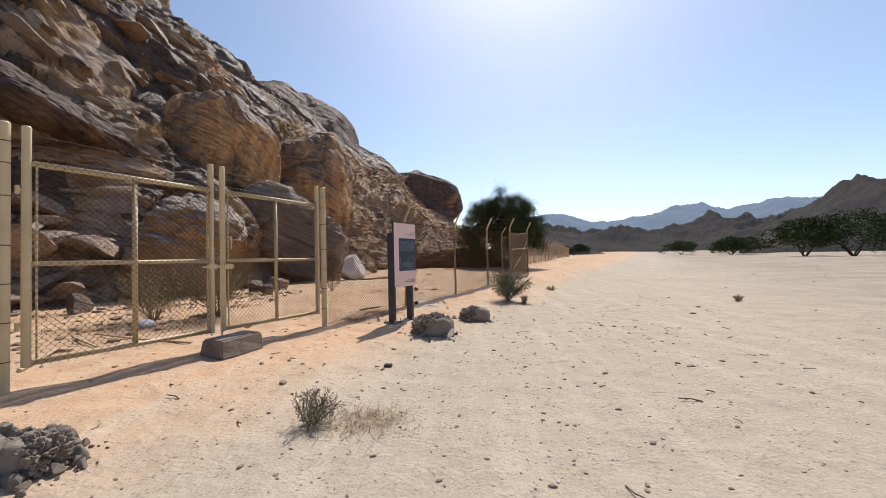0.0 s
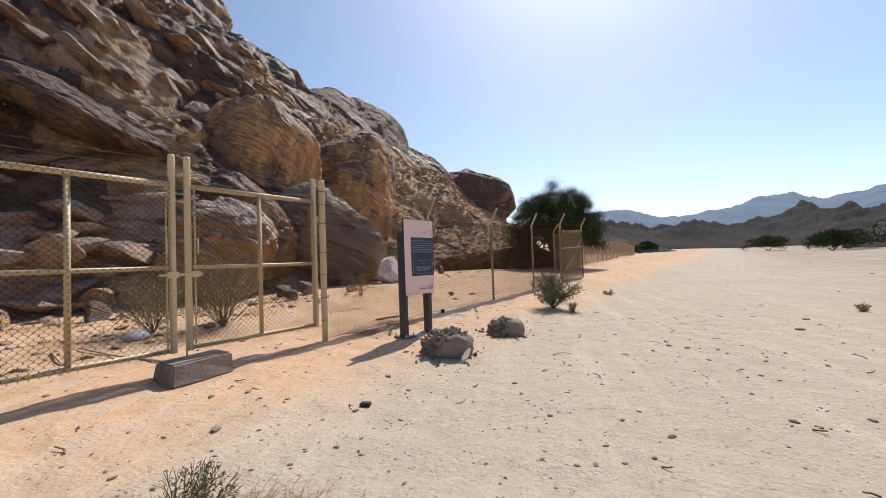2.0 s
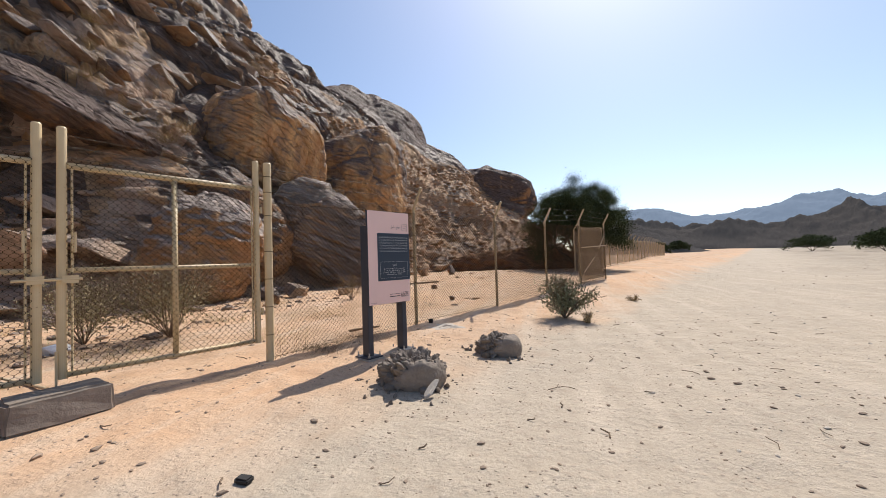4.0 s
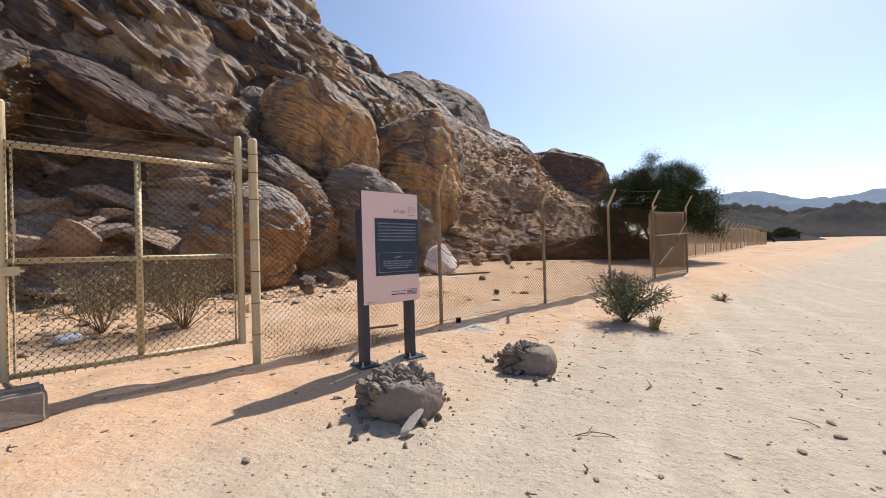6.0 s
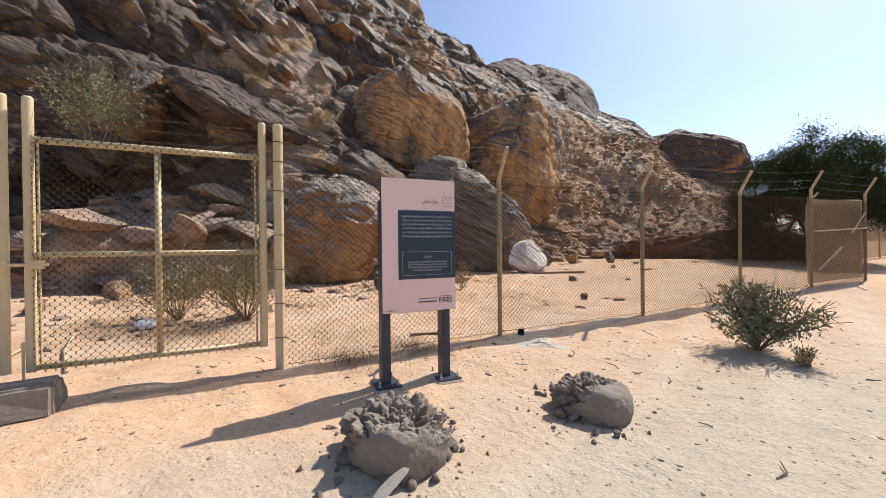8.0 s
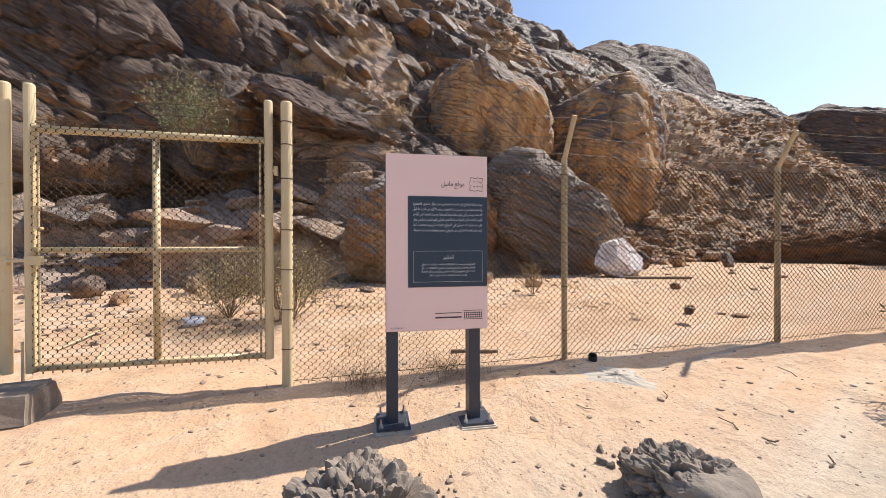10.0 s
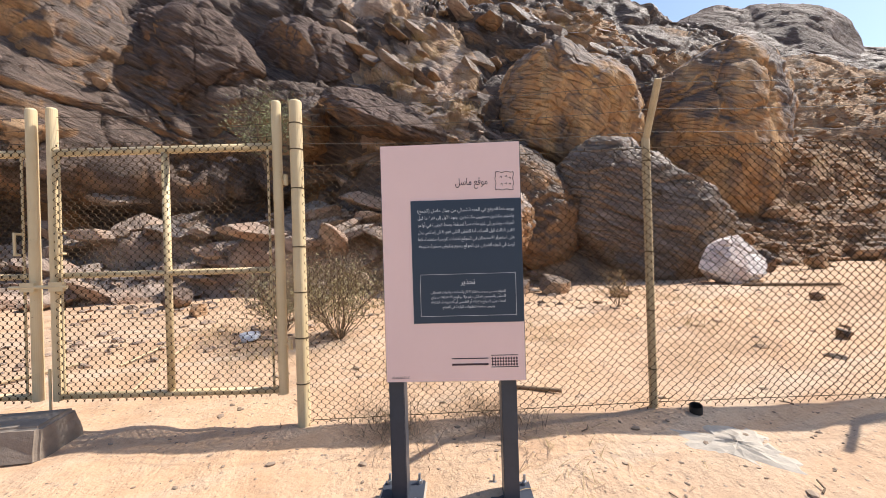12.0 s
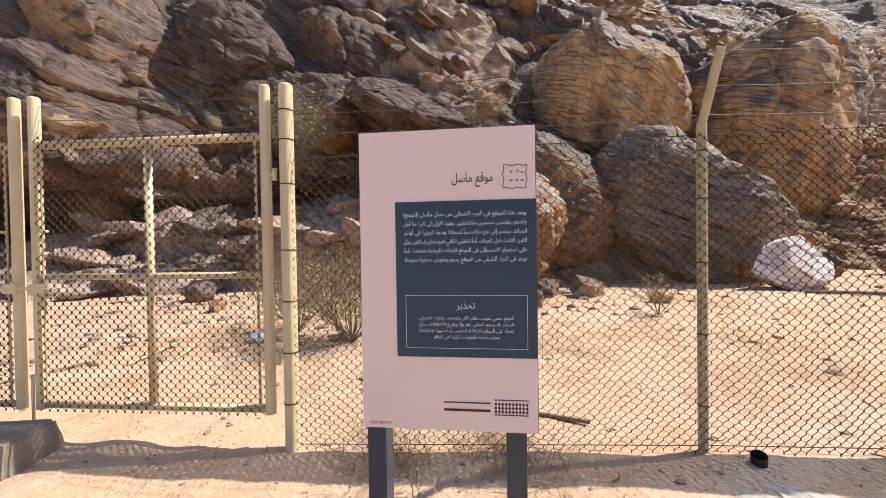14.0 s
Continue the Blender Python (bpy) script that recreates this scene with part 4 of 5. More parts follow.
WARN = ("الموقع محمي بموجب نظام الآثار والمتاحف والتراث العمراني",
        "الصادر بالمرسوم الملكي رقم م/3 وتاريخ 1436/1/9هـ، وأي",
        "اعتداء على الموقع بالإزالة أو الطمس أو التشويه أو الكتابة؛",
        "يعرض صاحبه للعقوبات الواردة في النظام.")
for k, line in enumerate(WARN):
    lettering("text_line", shaped(line), 0.605 * SW, fz(0.628 + 0.0208 * k), (0.53 if k < 3 else 0.37) * SW, MAT_WHITE_INK, 0.0085, None, "CENTER", size=0.0185)
lettering("code_text", "01-01-08-01-C", 0.045 * SW, fz(0.985), 0.125 * SW, MAT_DARK_INK, 0.006, None, "LEFT", size=0.02)
fu0, fu1, fv0, fv1 = 0.265 * SW, 0.945 * SW, 0.548, 0.724
for a in ((fu0, fu1, fz(fv0) - 0.0015, fz(fv0)), (fu0, fu1, fz(fv1), fz(fv1) + 0.0015), (fu0, fu0 + 0.0015, fz(fv1), fz(fv0)), (fu1 - 0.0015, fu1, fz(fv1), fz(fv0))):
    sign_box("frame_line", a[0], a[1], 0.008, 0.0088, a[2], a[3], MAT_WHITE_INK)
# emblem: a wavy square with small marks, and the patterned band with two bars beside it
bm = bmesh.new()
eu, ev, es = 0.885 * SW, 0.165, 0.045
ring = []
for k in range(40):
    side, f = divmod(k, 10)
    t = f / 10 * 2 - 1
    w = 1 + 0.07 * math.sin(f / 10 * 4 * math.pi)
    ring.append([(t, w), (w, -t), (-t, -w), (-w, t)][side])
for (a, b), (c, d) in zip(ring, ring[1:] + ring[:1]):
    q0, q1 = Vector((eu + a * es, 0.0055, fz(ev) + b * es)), Vector((eu + c * es, 0.0055, fz(ev) + d * es))
    rod(bm, SM @ q0, SM @ q1, 0.0014, seg=4)
for du, dz in ((-0.5, 0.4), (0.1, 0.45), (0.5, 0.3), (-0.45, -0.4), (0.05, -0.35), (0.5, -0.4)):
    c = Vector((eu + du * es, 0.0055, fz(ev) + dz * es))
    rod(bm, SM @ c, SM @ (c + Vector((0.008, 0, 0.006))), 0.0014, seg=4)
    rod(bm, SM @ (c + Vector((0.008, 0, 0.006))), SM @ (c + Vector((0.010, 0, -0.004))), 0.0014, seg=4)
part("emblem", bm, MAT_DARK_INK, sign)
bm = bmesh.new()
for row in range(3):
    for k in range(10):
        u, z = (0.765 + 0.019 * k) * SW, fz(0.905 + 0.0125 * row)
        q = [Vector((u + a * 0.0062, 0.0052, z + b * 0.0078)) for a, b in ((-1, 0), (0, -1), (1, 0), (0, 1))]
        bm.faces.new([bm.verts.new(SM @ v) for v in q])
for z in (fz(0.893), fz(0.942)):
    q = [Vector((u, 0.0052, zz)) for u, zz in ((0.755 * SW, z), (0.947 * SW, z), (0.947 * SW, z + 0.004), (0.755 * SW, z + 0.004))]
    bm.faces.new([bm.verts.new(SM @ v) for v in q])
part("logo_band", bm, MAT_DARK_INK, sign)
for v, h in ((0.899, 0.009), (0.924, 0.014)):
    sign_box("logo_bar", 0.475 * SW, 0.735 * SW, 0.005, 0.0058, fz(v) - h / 2 - 0.003, fz(v) + h / 2 - 0.007, MAT_DARK_INK)
settle(sign)


# ---------------------------------------------------------------- plants
def leaf_cloud(name, pts, size, mat, parent, rng, narrow=0.35, droop=0.0):
    """Many small leaves, each a bent diamond of two triangles, round the given points."""
    n = len(pts)
    d = rng.normal(size=(n, 3))
    d /= np.linalg.norm(d, axis=1)[:, None]
    d[:, 2] -= droop
    e = np.cross(d, rng.normal(size=(n, 3)))
    e /= np.linalg.norm(e, axis=1)[:, None] + 1e-9
    s = size * rng.uniform(0.6, 1.4, (n, 1))
    a, c = pts - d * s / 2, pts + d * s / 2
    b, g = pts + e * s * narrow / 2, pts - e * s * narrow / 2
    v = np.stack([a, b, c, g], 1).reshape(-1, 3)
    f = np.arange(4 * n).reshape(n, 4)
    ob = new(name, mesh_of(name, v, f, mat, False))
    ob.parent = parent
    return ob


def twigs(bm, start, direction, length, r, depth, rng, tips, spread=0.6, kids=3, up=0.1):
    """A limb that bends and forks."""
    p, d = Vector(start), Vector(direction).normalized()
    seg = 3
    for k in range(seg):
        q = p + d * length / seg
        rod(bm, p, q, r * (1 - 0.25 * k / seg), r * (1 - 0.25 * (k + 1) / seg), seg=5 if r < 0.03 else 8, cap=False)
        p = q
        d = (d + Vector((rng.normal() * 0.18, rng.normal() * 0.18, rng.normal() * 0.12 + up * 0.3))).normalized()
        if depth <= 1:
            tips.append(p.copy())
    if depth == 0:
        return
    for _ in range(kids):
        nd = (d + Vector((rng.normal() * spread, rng.normal() * spread, rng.normal() * spread * 0.6 + up))).normalized()
        twigs(bm, p, nd, length * rng.uniform(0.55, 0.8), r * 0.6, depth - 1, rng, tips, spread, kids, up)


def acacia(x, y, height, width, seed, label, leaves=9000, group="acacia trees", leaf=0.16):
    """An umbrella-shaped thorn tree: forked trunk, flat spreading crown with ragged edges."""
    rng = np.random.default_rng(seed)
    z0 = gz(x, y)
    tree = thing("acacia_tree", x, y, z0, label, "tree", group)
    bm = bmesh.new()
    tips = []
    for k in range(4):
        a = k * 1.6 + rng.uniform(0, 0.8)
        twigs(bm, (x + 0.06 * math.cos(a), y + 0.06 * math.sin(a), z0 - 0.1), (math.cos(a) * 0.75, math.sin(a) * 0.75, 1.0), height * 0.30, 0.018 * height, 3, rng, tips, 0.55, 3, 0.05)
    part("trunk", bm, MAT_BARK, tree)
    clumps = []
    for k in range(210):
        a, r = rng.uniform(0, 2 * math.pi), math.sqrt(rng.uniform(0, 1))
        lobes = 1 + 0.16 * math.sin(3 * a + seed) + 0.1 * math.sin(5 * a + 2 * seed)
        r *= lobes
        top = 0.93 - 0.30 * r * r + 0.015 * rng.normal()
        clumps.append((x + math.cos(a) * r * width / 2, y + math.sin(a) * r * width / 2, z0 + height * (top - rng.uniform(0, 0.52) * (1 - 0.15 * r)), rng.uniform(0.45, 1.0)))
    pts = []
    for cx, cy, cz, cs in clumps:
        m = int(leaves / 210 * cs * 1.35)
        g = rng.normal(size=(m, 3))
        g = g * np.array((width * 0.046, width * 0.046, height * 0.032)) * (0.5 + cs * 0.7)
        pts.append(g + np.array((cx, cy, cz)))
    leaf_cloud("crown", np.concatenate(pts), leaf, MAT_LEAF, tree, rng, 0.4)
    return settle(tree)


acacia(2.9, 27.6, 5.5, 5.2, 4, "broad dark green acacia tree behind the screened fence", 170000, leaf=0.075)
for k, (tx, ty, th, tw) in enumerate(((50.7, 63.3, 6.4, 9), (55.5, 61, 7.0, 12), (61.5, 57, 6.6, 11), (62, 98, 4.6, 8), (74, 112, 5.0, 10), (66, 128, 4.6, 9), (84, 132, 5.0, 10), (30, 128, 3.6, 5), (41, 150, 4.2, 6), (96, 150, 6, 11))):
    acacia(tx, ty, th, tw, 20 + k, "distant dark green umbrella acacia on the sand flat", 5000, "distant acacia trees", 0.4)


def shrub(name, x, y, height, width, seed, label, mat, leaves, leaf=0.03, thick=0.012, low=0.35, group="", z=None, depth=2, stems=9, category="shrub"):
    rng = np.random.default_rng(seed)
    z0 = gz(x, y) if z is None else z
    ob = thing(name, x, y, z0, label, category, group)
    bm = bmesh.new()
    tips = []
    for k in range(stems):
        a = rng.uniform(0, 2 * math.pi)
        lean = rng.uniform(0.15, 1.0) * width / height
        twigs(bm, (x, y, z0 - 0.03), (math.cos(a) * lean, math.sin(a) * lean, 1), height * 0.5, thick * height + 0.003, depth, rng, tips, 0.45, 3, 0.12)
    part("stem", bm, MAT_TWIG, ob)
    if leaves:
        t = np.array([p[:] for p in tips])
        root = np.array((x, y, z0))
        pts = root + (t[rng.integers(0, len(t), leaves)] - root) * rng.uniform(low, 1, (leaves, 1)) + rng.normal(size=(leaves, 3)) * height * 0.06
        leaf_cloud("foliage", pts, leaf, mat, ob, rng, 0.35)
    return settle(ob)


shrub("desert_shrub", 1.73, 11.75, 0.85, 0.85, 2, "dusty green desert shrub growing in sand by the fence", MAT_SHRUB, 5200, 0.055, stems=18)
shrub("desert_shrub", 2.15, 11.5, 0.3, 0.4, 21, "low dry tuft beside the desert shrub", MAT_DRY, 500, 0.04, depth=1)
shrub("desert_shrub", -0.52, 3.8, 0.30, 0.55, 3, "small grey-green thorny shrub on the sand", MAT_SHRUB, 900, 0.028, depth=2, stems=12, thick=0.008)
shrub("dry_bush", -4.3, 8.2, 1.1, 1.3, 5, "bare olive-brown bush inside the fence", MAT_OLIVE, 5200, 0.04, stems=30, thick=0.004, depth=3)
shrub("dry_bush", -5.1, 7.5, 0.95, 1.2, 6, "dusty olive bush inside the fence", MAT_OLIVE, 3600, 0.04, stems=22, thick=0.004, depth=3)
shrub("dry_bush", -3.7, 12.8, 0.7, 0.5, 7, "thin dry bush on the sand inside the fence", MAT_DRY, 500, 0.04, stems=9, thick=0.006)
shrub("cliff_shrub", -11.3, 7.3, 2.2, 1.9, 8, "thin pale green thorn shrub growing against the cliff", MAT_FEATHER, 3600, 0.07, depth=3, stems=7, z=3.7, thick=0.006, low=0.5)
shrub("desert_shrub", 3.6, 15.2, 0.28, 0.4, 10, "low dry tuft at the edge of the track", MAT_DRY, 400, 0.04, depth=1)
shrub("desert_shrub", 7.6, 11.4, 0.25, 0.3, 12, "low dry tuft on the open sand", MAT_DRY, 300, 0.04, depth=1)
shrub("desert_shrub", 3.2, 2.9, 0.14, 0.25, 13, "low dry tuft on the open sand", MAT_TWIG, 200, 0.03, depth=1)


def straw_patch(name, x, y, r, n, seed, label, length=0.14, z=None, flat=0.25, mat=None):
    """Dry blades lying and standing about a place, as one patch."""
    rng = np.random.default_rng(seed)
    px = x + rng.normal(size=n) * r * 0.5
    py = y + rng.normal(size=n) * r * 0.35
    pz = ground_z(px, py) if z is None else np.full(n, z) + rng.normal(size=n) * 0.04
    a = rng.uniform(0, 2 * math.pi, n)
    up = np.abs(rng.normal(size=n)) * flat
    d = np.stack([np.cos(a), np.sin(a), up], 1)
    d /= np.linalg.norm(d, axis=1)[:, None]
    s = np.stack([-np.sin(a), np.cos(a), np.zeros(n)], 1) * 0.0022
    L = length * rng.uniform(0.4, 1.3, (n, 1))
    b = np.stack([px, py, pz + 0.004], 1)
    m = b + d * L * 0.5 + np.array((0, 0, 0.012))
    t = b + d * L
    v = np.stack([b - s, b + s, m + s, m - s, t + s * 0.3, t - s * 0.3], 1).reshape(-1, 3)
    i = np.arange(n)[:, None] * 6
    f = np.concatenate([i + np.array((0, 1, 2, 3)), i + np.array((3, 2, 4, 5))])
    ob = new(name, mesh_of(name, v, f, mat or MAT_DRY, False))
    return tagged(ob, label, "dry grass", kind="stuff")


straw_patch("dry_grass", -0.12, 3.85, 0.46, 330, 1, "flattened patch of dry brown straw on the sand", 0.13, mat=MAT_STICK)
straw_patch("dry_grass", -0.06, 3.83, 0.40, 110, 91, "flattened patch of dry yellow straw on the sand", 0.13)
straw_patch("dry_grass", -1.55, 8.2, 0.45, 420, 2, "dry grass and twigs caught along the fence foot", 0.17, flat=0.5, mat=MAT_STICK)
straw_patch("dry_grass", -1.3, 8.9, 0.45, 380, 3, "dry grass and twigs caught along the fence foot", 0.16, flat=0.5, mat=MAT_STICK)
straw_patch("dry_grass", -0.5, 9.0, 0.9, 120, 4, "scattered dry straw behind the sign", 0.12)
for k, (gx0, gy0) in enumerate(((-5.6, 6.6), (-6.6, 9.2), (-3.2, 10.6), (-2.7, 8.7), (-5.2, 11.2), (-3.6, 14.2), (-4.0, 7.2), (-2.2, 12.6), (-4.6, 9.4), (-7.4, 7.4))):
    straw_patch("dry_grass", gx0, gy0, 0.8, 260, 60 + k, "thin dry grass on the sand inside the fence", 0.22, None, 0.6)
for k, (yy, dd) in enumerate(((12.4, 2.0), (12.9, 2.2), (13.3, 2.4), (11.8, 2.3), (20, 8), (22, 9), (12.2, 4.0), (12.8, 5.0), (13.2, 6.2), (12.5, 7.0), (11.6, 3.2), (13.8, 5.4), (27, 5), (29, 6.5), (31, 4), (34, 5), (30, 9))):
    q = hill_at(yy, dd)
    straw_patch("dry_grass", q[0], q[1], 0.55, 320, 30 + k, "pale yellow grass growing on a rock ledge", 0.42, q[2] - 0.05, 1.4)


# ---------------------------------------------------------------- stones, slabs and litter
def stone_mesh(name, seed, mat, sub=3, flat=(1, 1, 0.7), cuts=7):
    """An angular stone of unit size: a sphere cut by random planes, then roughened."""
    rng = np.random.default_rng(seed)
    v, f = sphere(sub)
    v = v.copy()
    for _ in range(cuts):
        n = rng.normal(size=3)
        n /= np.linalg.norm(n)
        h = rng.uniform(0.32, 0.8)
        over = np.maximum(v @ n - h, 0)
        v = v - over[:, None] * n * 0.96
    v = v * np.array(flat)
    v = v + 0.03 * fbm(v + seed, 0.5, 3, seed)[:, None] * v
    return mesh_of(name, v, f, mat, False)


SLABS = [stone_mesh("slab", 200 + k, MAT_PALE if k % 3 else MAT_GREY, 4, (1, 0.75, 0.34), 15) for k in range(6)]
rng = np.random.default_rng(77)
for k in range(74):
    y = rng.uniform(0.5, 11.4)
    d = rng.uniform(-0.3, 4.0)
    q = hill_at(y, max(d, 0.1))
    ob = new("rock_slab", SLABS[k % 6])
    s = rng.uniform(0.3, 1.05) * (0.9 if d < 1 else 1.3)
    ob.matrix_world = Matrix.LocRotScale((q[0] + 0.1, q[1], max(q[2], gz(q[0], q[1])) + 0.08 * s), Euler((rng.normal() * 0.22, rng.normal() * 0.22, rng.uniform(0, 6.3))), (s, s, s))
    tagged(ob, "broken flat rock slab fallen at the cliff foot", "rock", "fallen rock slabs")
LEDGES = [stone_mesh("ledge_slab", 300 + k, (MAT_ROCK, MAT_PALE, MAT_GREY)[k % 3], 4, (1, 0.8, 0.26), 12) for k in range(9)]
tilt = BED.to_track_quat("Z", "Y").to_matrix().to_4x4()
for k in range(90):
    y = rng.uniform(8.8, 26.0)
    lo, hi = (1.2, 9.0) if y < 14.5 else (4.5, 14.0)
    q = hill_at(y, rng.uniform(lo, hi))
    sz = rng.uniform(0.45, 1.25) * (1.0 if q[2] < 9 else 1.4)
    ob = new("ledge_slab", LEDGES[k % 9])
    ob.matrix_world = Matrix.Translation((q[0] - 0.3 * sz, q[1], q[2] - 0.02 * sz)) @ Euler((rng.normal() * 0.10, rng.normal() * 0.10, 0)).to_matrix().to_4x4() @ tilt @ Matrix.Rotation(rng.uniform(0, 6.3), 4, "Z") @ Matrix.Diagonal((sz, sz, sz, 1))
    tagged(ob, "angular dark rock slab lodged on the hillside", "rock", "hillside rock slabs")
BLOCKS = [stone_mesh("stone", 220 + k, MAT_TALUS if k % 2 else MAT_ROCK, 4, (1, 0.85, 0.75), 13) for k in range(6)]
for k, (x, y, s) in enumerate(((-5.9, 12.3, 0.42), (-5.5, 12.9, 0.5), (-5.2, 11.6, 0.3), (-4.4, 13.6, 0.25), (-7.4, 8.2, 0.35), (-8.4, 7.2, 0.4), (-8.6, 5.4, 0.5), (-7.2, 6.0, 0.28), (-5.0, 19.4, 0.5), (-4.4, 20.8, 0.4), (-3.4, 22.2, 0.4),
                               (-2.4, 16.0, 0.18), (-1.1, 13.6, 0.12))):
    ob = new("loose_rock", BLOCKS[k % 6])
    ob.matrix_world = Matrix.LocRotScale((x, y, gz(x, y) + 0.35 * s), Euler((0.1 * k, 0.15 * k, k * 1.7)), (s, s, s))
    tagged(ob, "angular brown rock lying on the sand inside the fence", "rock", "loose rocks")


def scatter(name, count, seed, place, size, mats, label, category, sub=1, flat=(1.15, 0.75, 0.42), sink=0.15):
    """Many stones joined into one sheet of stuff."""
    rng = np.random.default_rng(seed)
    bv, bf = sphere(sub)
    V, F = [], []
    for k in range(count):
        x, y, z = place(rng)
        s = size(rng)
        v = bv.copy()
        for _ in range(4):
            n = rng.normal(size=3)
            n /= np.linalg.norm(n)
            v = v - np.maximum(v @ n - rng.uniform(0.4, 0.8), 0)[:, None] * n
        a = rng.uniform(0, 6.3)
        v = v * np.array(flat) * s
        v = np.stack([v[:, 0] * math.cos(a) - v[:, 1] * math.sin(a), v[:, 0] * math.sin(a) + v[:, 1] * math.cos(a), v[:, 2]], 1)
        V.append(v + np.array((x, y, z + s * sink)))
        F.append(bf + k * len(bv))
    ob = new(name, mesh_of(name, np.concatenate(V), np.concatenate(F), mats, False))
    return tagged(ob, label, category, kind="stuff")


def on_ground(x0, x1, y0, y1):
    def place(rng):
        x, y = rng.uniform(x0, x1), rng.uniform(y0, y1)
        return x, y, gz(x, y)
    return place


def on_slope(y0, y1, d0, d1):
    def place(rng):
        q = hill_at(rng.uniform(y0, y1), rng.uniform(d0, d1))
        return q
    return place


scatter("talus_stones", 7500, 5, on_slope(21.0, 60, -0.5, 12.5), lambda r: min(0.7, 0.05 + r.exponential(0.085)), MAT_TALUS, "dark angular talus stones lying down the slope", "stones")
scatter("talus_stones", 500, 6, on_slope(17, 27, -0.8, 3.0), lambda r: 0.06 + r.exponential(0.10), MAT_TALUS, "broken stones at the foot of the cliff", "stones")
scatter("rubble", 500, 7, on_slope(0, 15, -0.8, 3.6), lambda r: 0.05 + r.exponential(0.09), MAT_PALE, "pale broken rubble at the foot of the cliff", "stones")
scatter("ledge_rubble", 400, 8, on_slope(11, 26, 9, 18), lambda r: 0.06 + r.exponential(0.09), MAT_TALUS, "sunlit rubble on the ledges above the boulders", "stones")
scatter("gravel", 3600, 9, on_ground(-2.6, 6.5, 1.2, 13), lambda r: min(0.014, 0.002 + r.exponential(0.0035)), MAT_PEBBLE, "small dark pebbles scattered on the sand", "gravel")
scatter("gravel", 900, 10, on_ground(-3.0, 1.6, 1.2, 12), lambda r: min(0.022, 0.003 + r.exponential(0.006)), MAT_PEBBLE, "small dark pebbles scattered on the sand", "gravel")
scatter("gravel", 260, 12, on_ground(1.0, 6.5, 2.0, 16), lambda r: min(0.03, 0.006 + r.exponential(0.009)), MAT_PLASTER, "small pale pebbles pressed into the track", "gravel")
scatter("gravel", 700, 21, on_ground(-1.6, 4.5, 3.0, 12), lambda r: min(0.04, 0.007 + r.exponential(0.008)), MAT_PEBBLE, "brown stones and clods lying on the sand", "gravel")
scatter("gravel", 500, 13, on_ground(5, 40, 6, 60), lambda r: min(0.07, 0.012 + r.exponential(0.016)), MAT_PEBBLE, "dark stones strewn over the sand flat", "gravel")
scatter("gravel", 350, 14, on_ground(-6.5, -1.2, 4, 18), lambda r: min(0.07, 0.01 + r.exponential(0.014)), MAT_PEBBLE, "small stones on the sand inside the fence", "gravel")


scatter("rubble", 420, 15, on_ground(-9.2, -4.4, 3.5, 13), lambda r: min(0.2, 0.02 + r.exponential(0.035)), MAT_PALE, "pale broken rubble strewn on the sand inside the fence", "stones", 2)
scatter("rubble", 70, 16, on_ground(-5.5, -0.5, 12, 24), lambda r: min(0.2, 0.02 + r.exponential(0.035)), MAT_TALUS, "brown stones strewn on the sand inside the fence", "stones", 2)


def footing(x, y, size, seed, cast, label):
    """A dug-up lump of old concrete: one smooth cast side, the rest broken, with fragments and crumbs about it."""
    z0 = gz(x, y)
    ob = thing("concrete_footing", x, y, z0, label, "concrete lump", "old concrete footings")
    v, f = sphere(6)
    sq = v / (np.abs(v) ** 5).sum(1)[:, None] ** 0.2
    q = (0.5 * v + 0.5 * sq) * np.array((size * 1.05, size * 0.85, size * 0.72))
    side = np.array(cast) / np.linalg.norm(cast)
    broken = sstep(0.62, 0.18, v @ side + 0.22 * vnoise(v, 0.5, seed + 6))
    off = size * (0.05 * fbm(q, size * 0.8, 2, seed) + 0.012 * fbm(q, size * 0.12, 2, seed + 1))
    off += broken * size * (0.34 * blocks(q, size * 0.46, seed + 8) + 0.16 * blocks(q, size * 0.17, seed + 9) + 0.05 * fbm(q, size * 0.1, 2, seed + 5) - 0.06)
    q = q + v * off[:, None]
    q[:, 2] = np.maximum(q[:, 2], -size * 0.4)
    lump = new("lump", mesh_of("lump", q, f, MAT_CONCRETE, False))
    lump.parent = ob
    lump.location = (0, 0, size * 0.28)
    rg = np.random.default_rng(seed)
    back = math.atan2(-side[1], -side[0])
    for k in range(16):
        a, r, s = back + rg.normal() * 0.9, size * rg.uniform(0.85, 1.25), rg.uniform(0.035, 0.085)
        c = new("fragment", FRAGMENTS[k % 4])
        c.parent = ob
        px, py = x + math.cos(a) * r, y + math.sin(a) * r
        c.matrix_basis = Matrix.LocRotScale((px - x, py - y, gz(px, py) - z0 + s * 0.35), Euler((k, k * 2.0, k * 3.0)), (s, s, s))
    for k in range(60):
        a, r = rg.uniform(0, 6.3), size * rg.uniform(0.85, 1.9)
        s = min(0.05, 0.007 + rg.exponential(0.011))
        c = new("crumb", BLOCKS_SMALL[k % 4])
        c.parent = ob
        px, py = x + math.cos(a) * r, y + math.sin(a) * r
        c.matrix_basis = Matrix.LocRotScale((px - x, py - y, gz(px, py) - z0 + s * 0.3), Euler((k, k * 2.0, k * 3.0)), (s, s, s))
    return ob


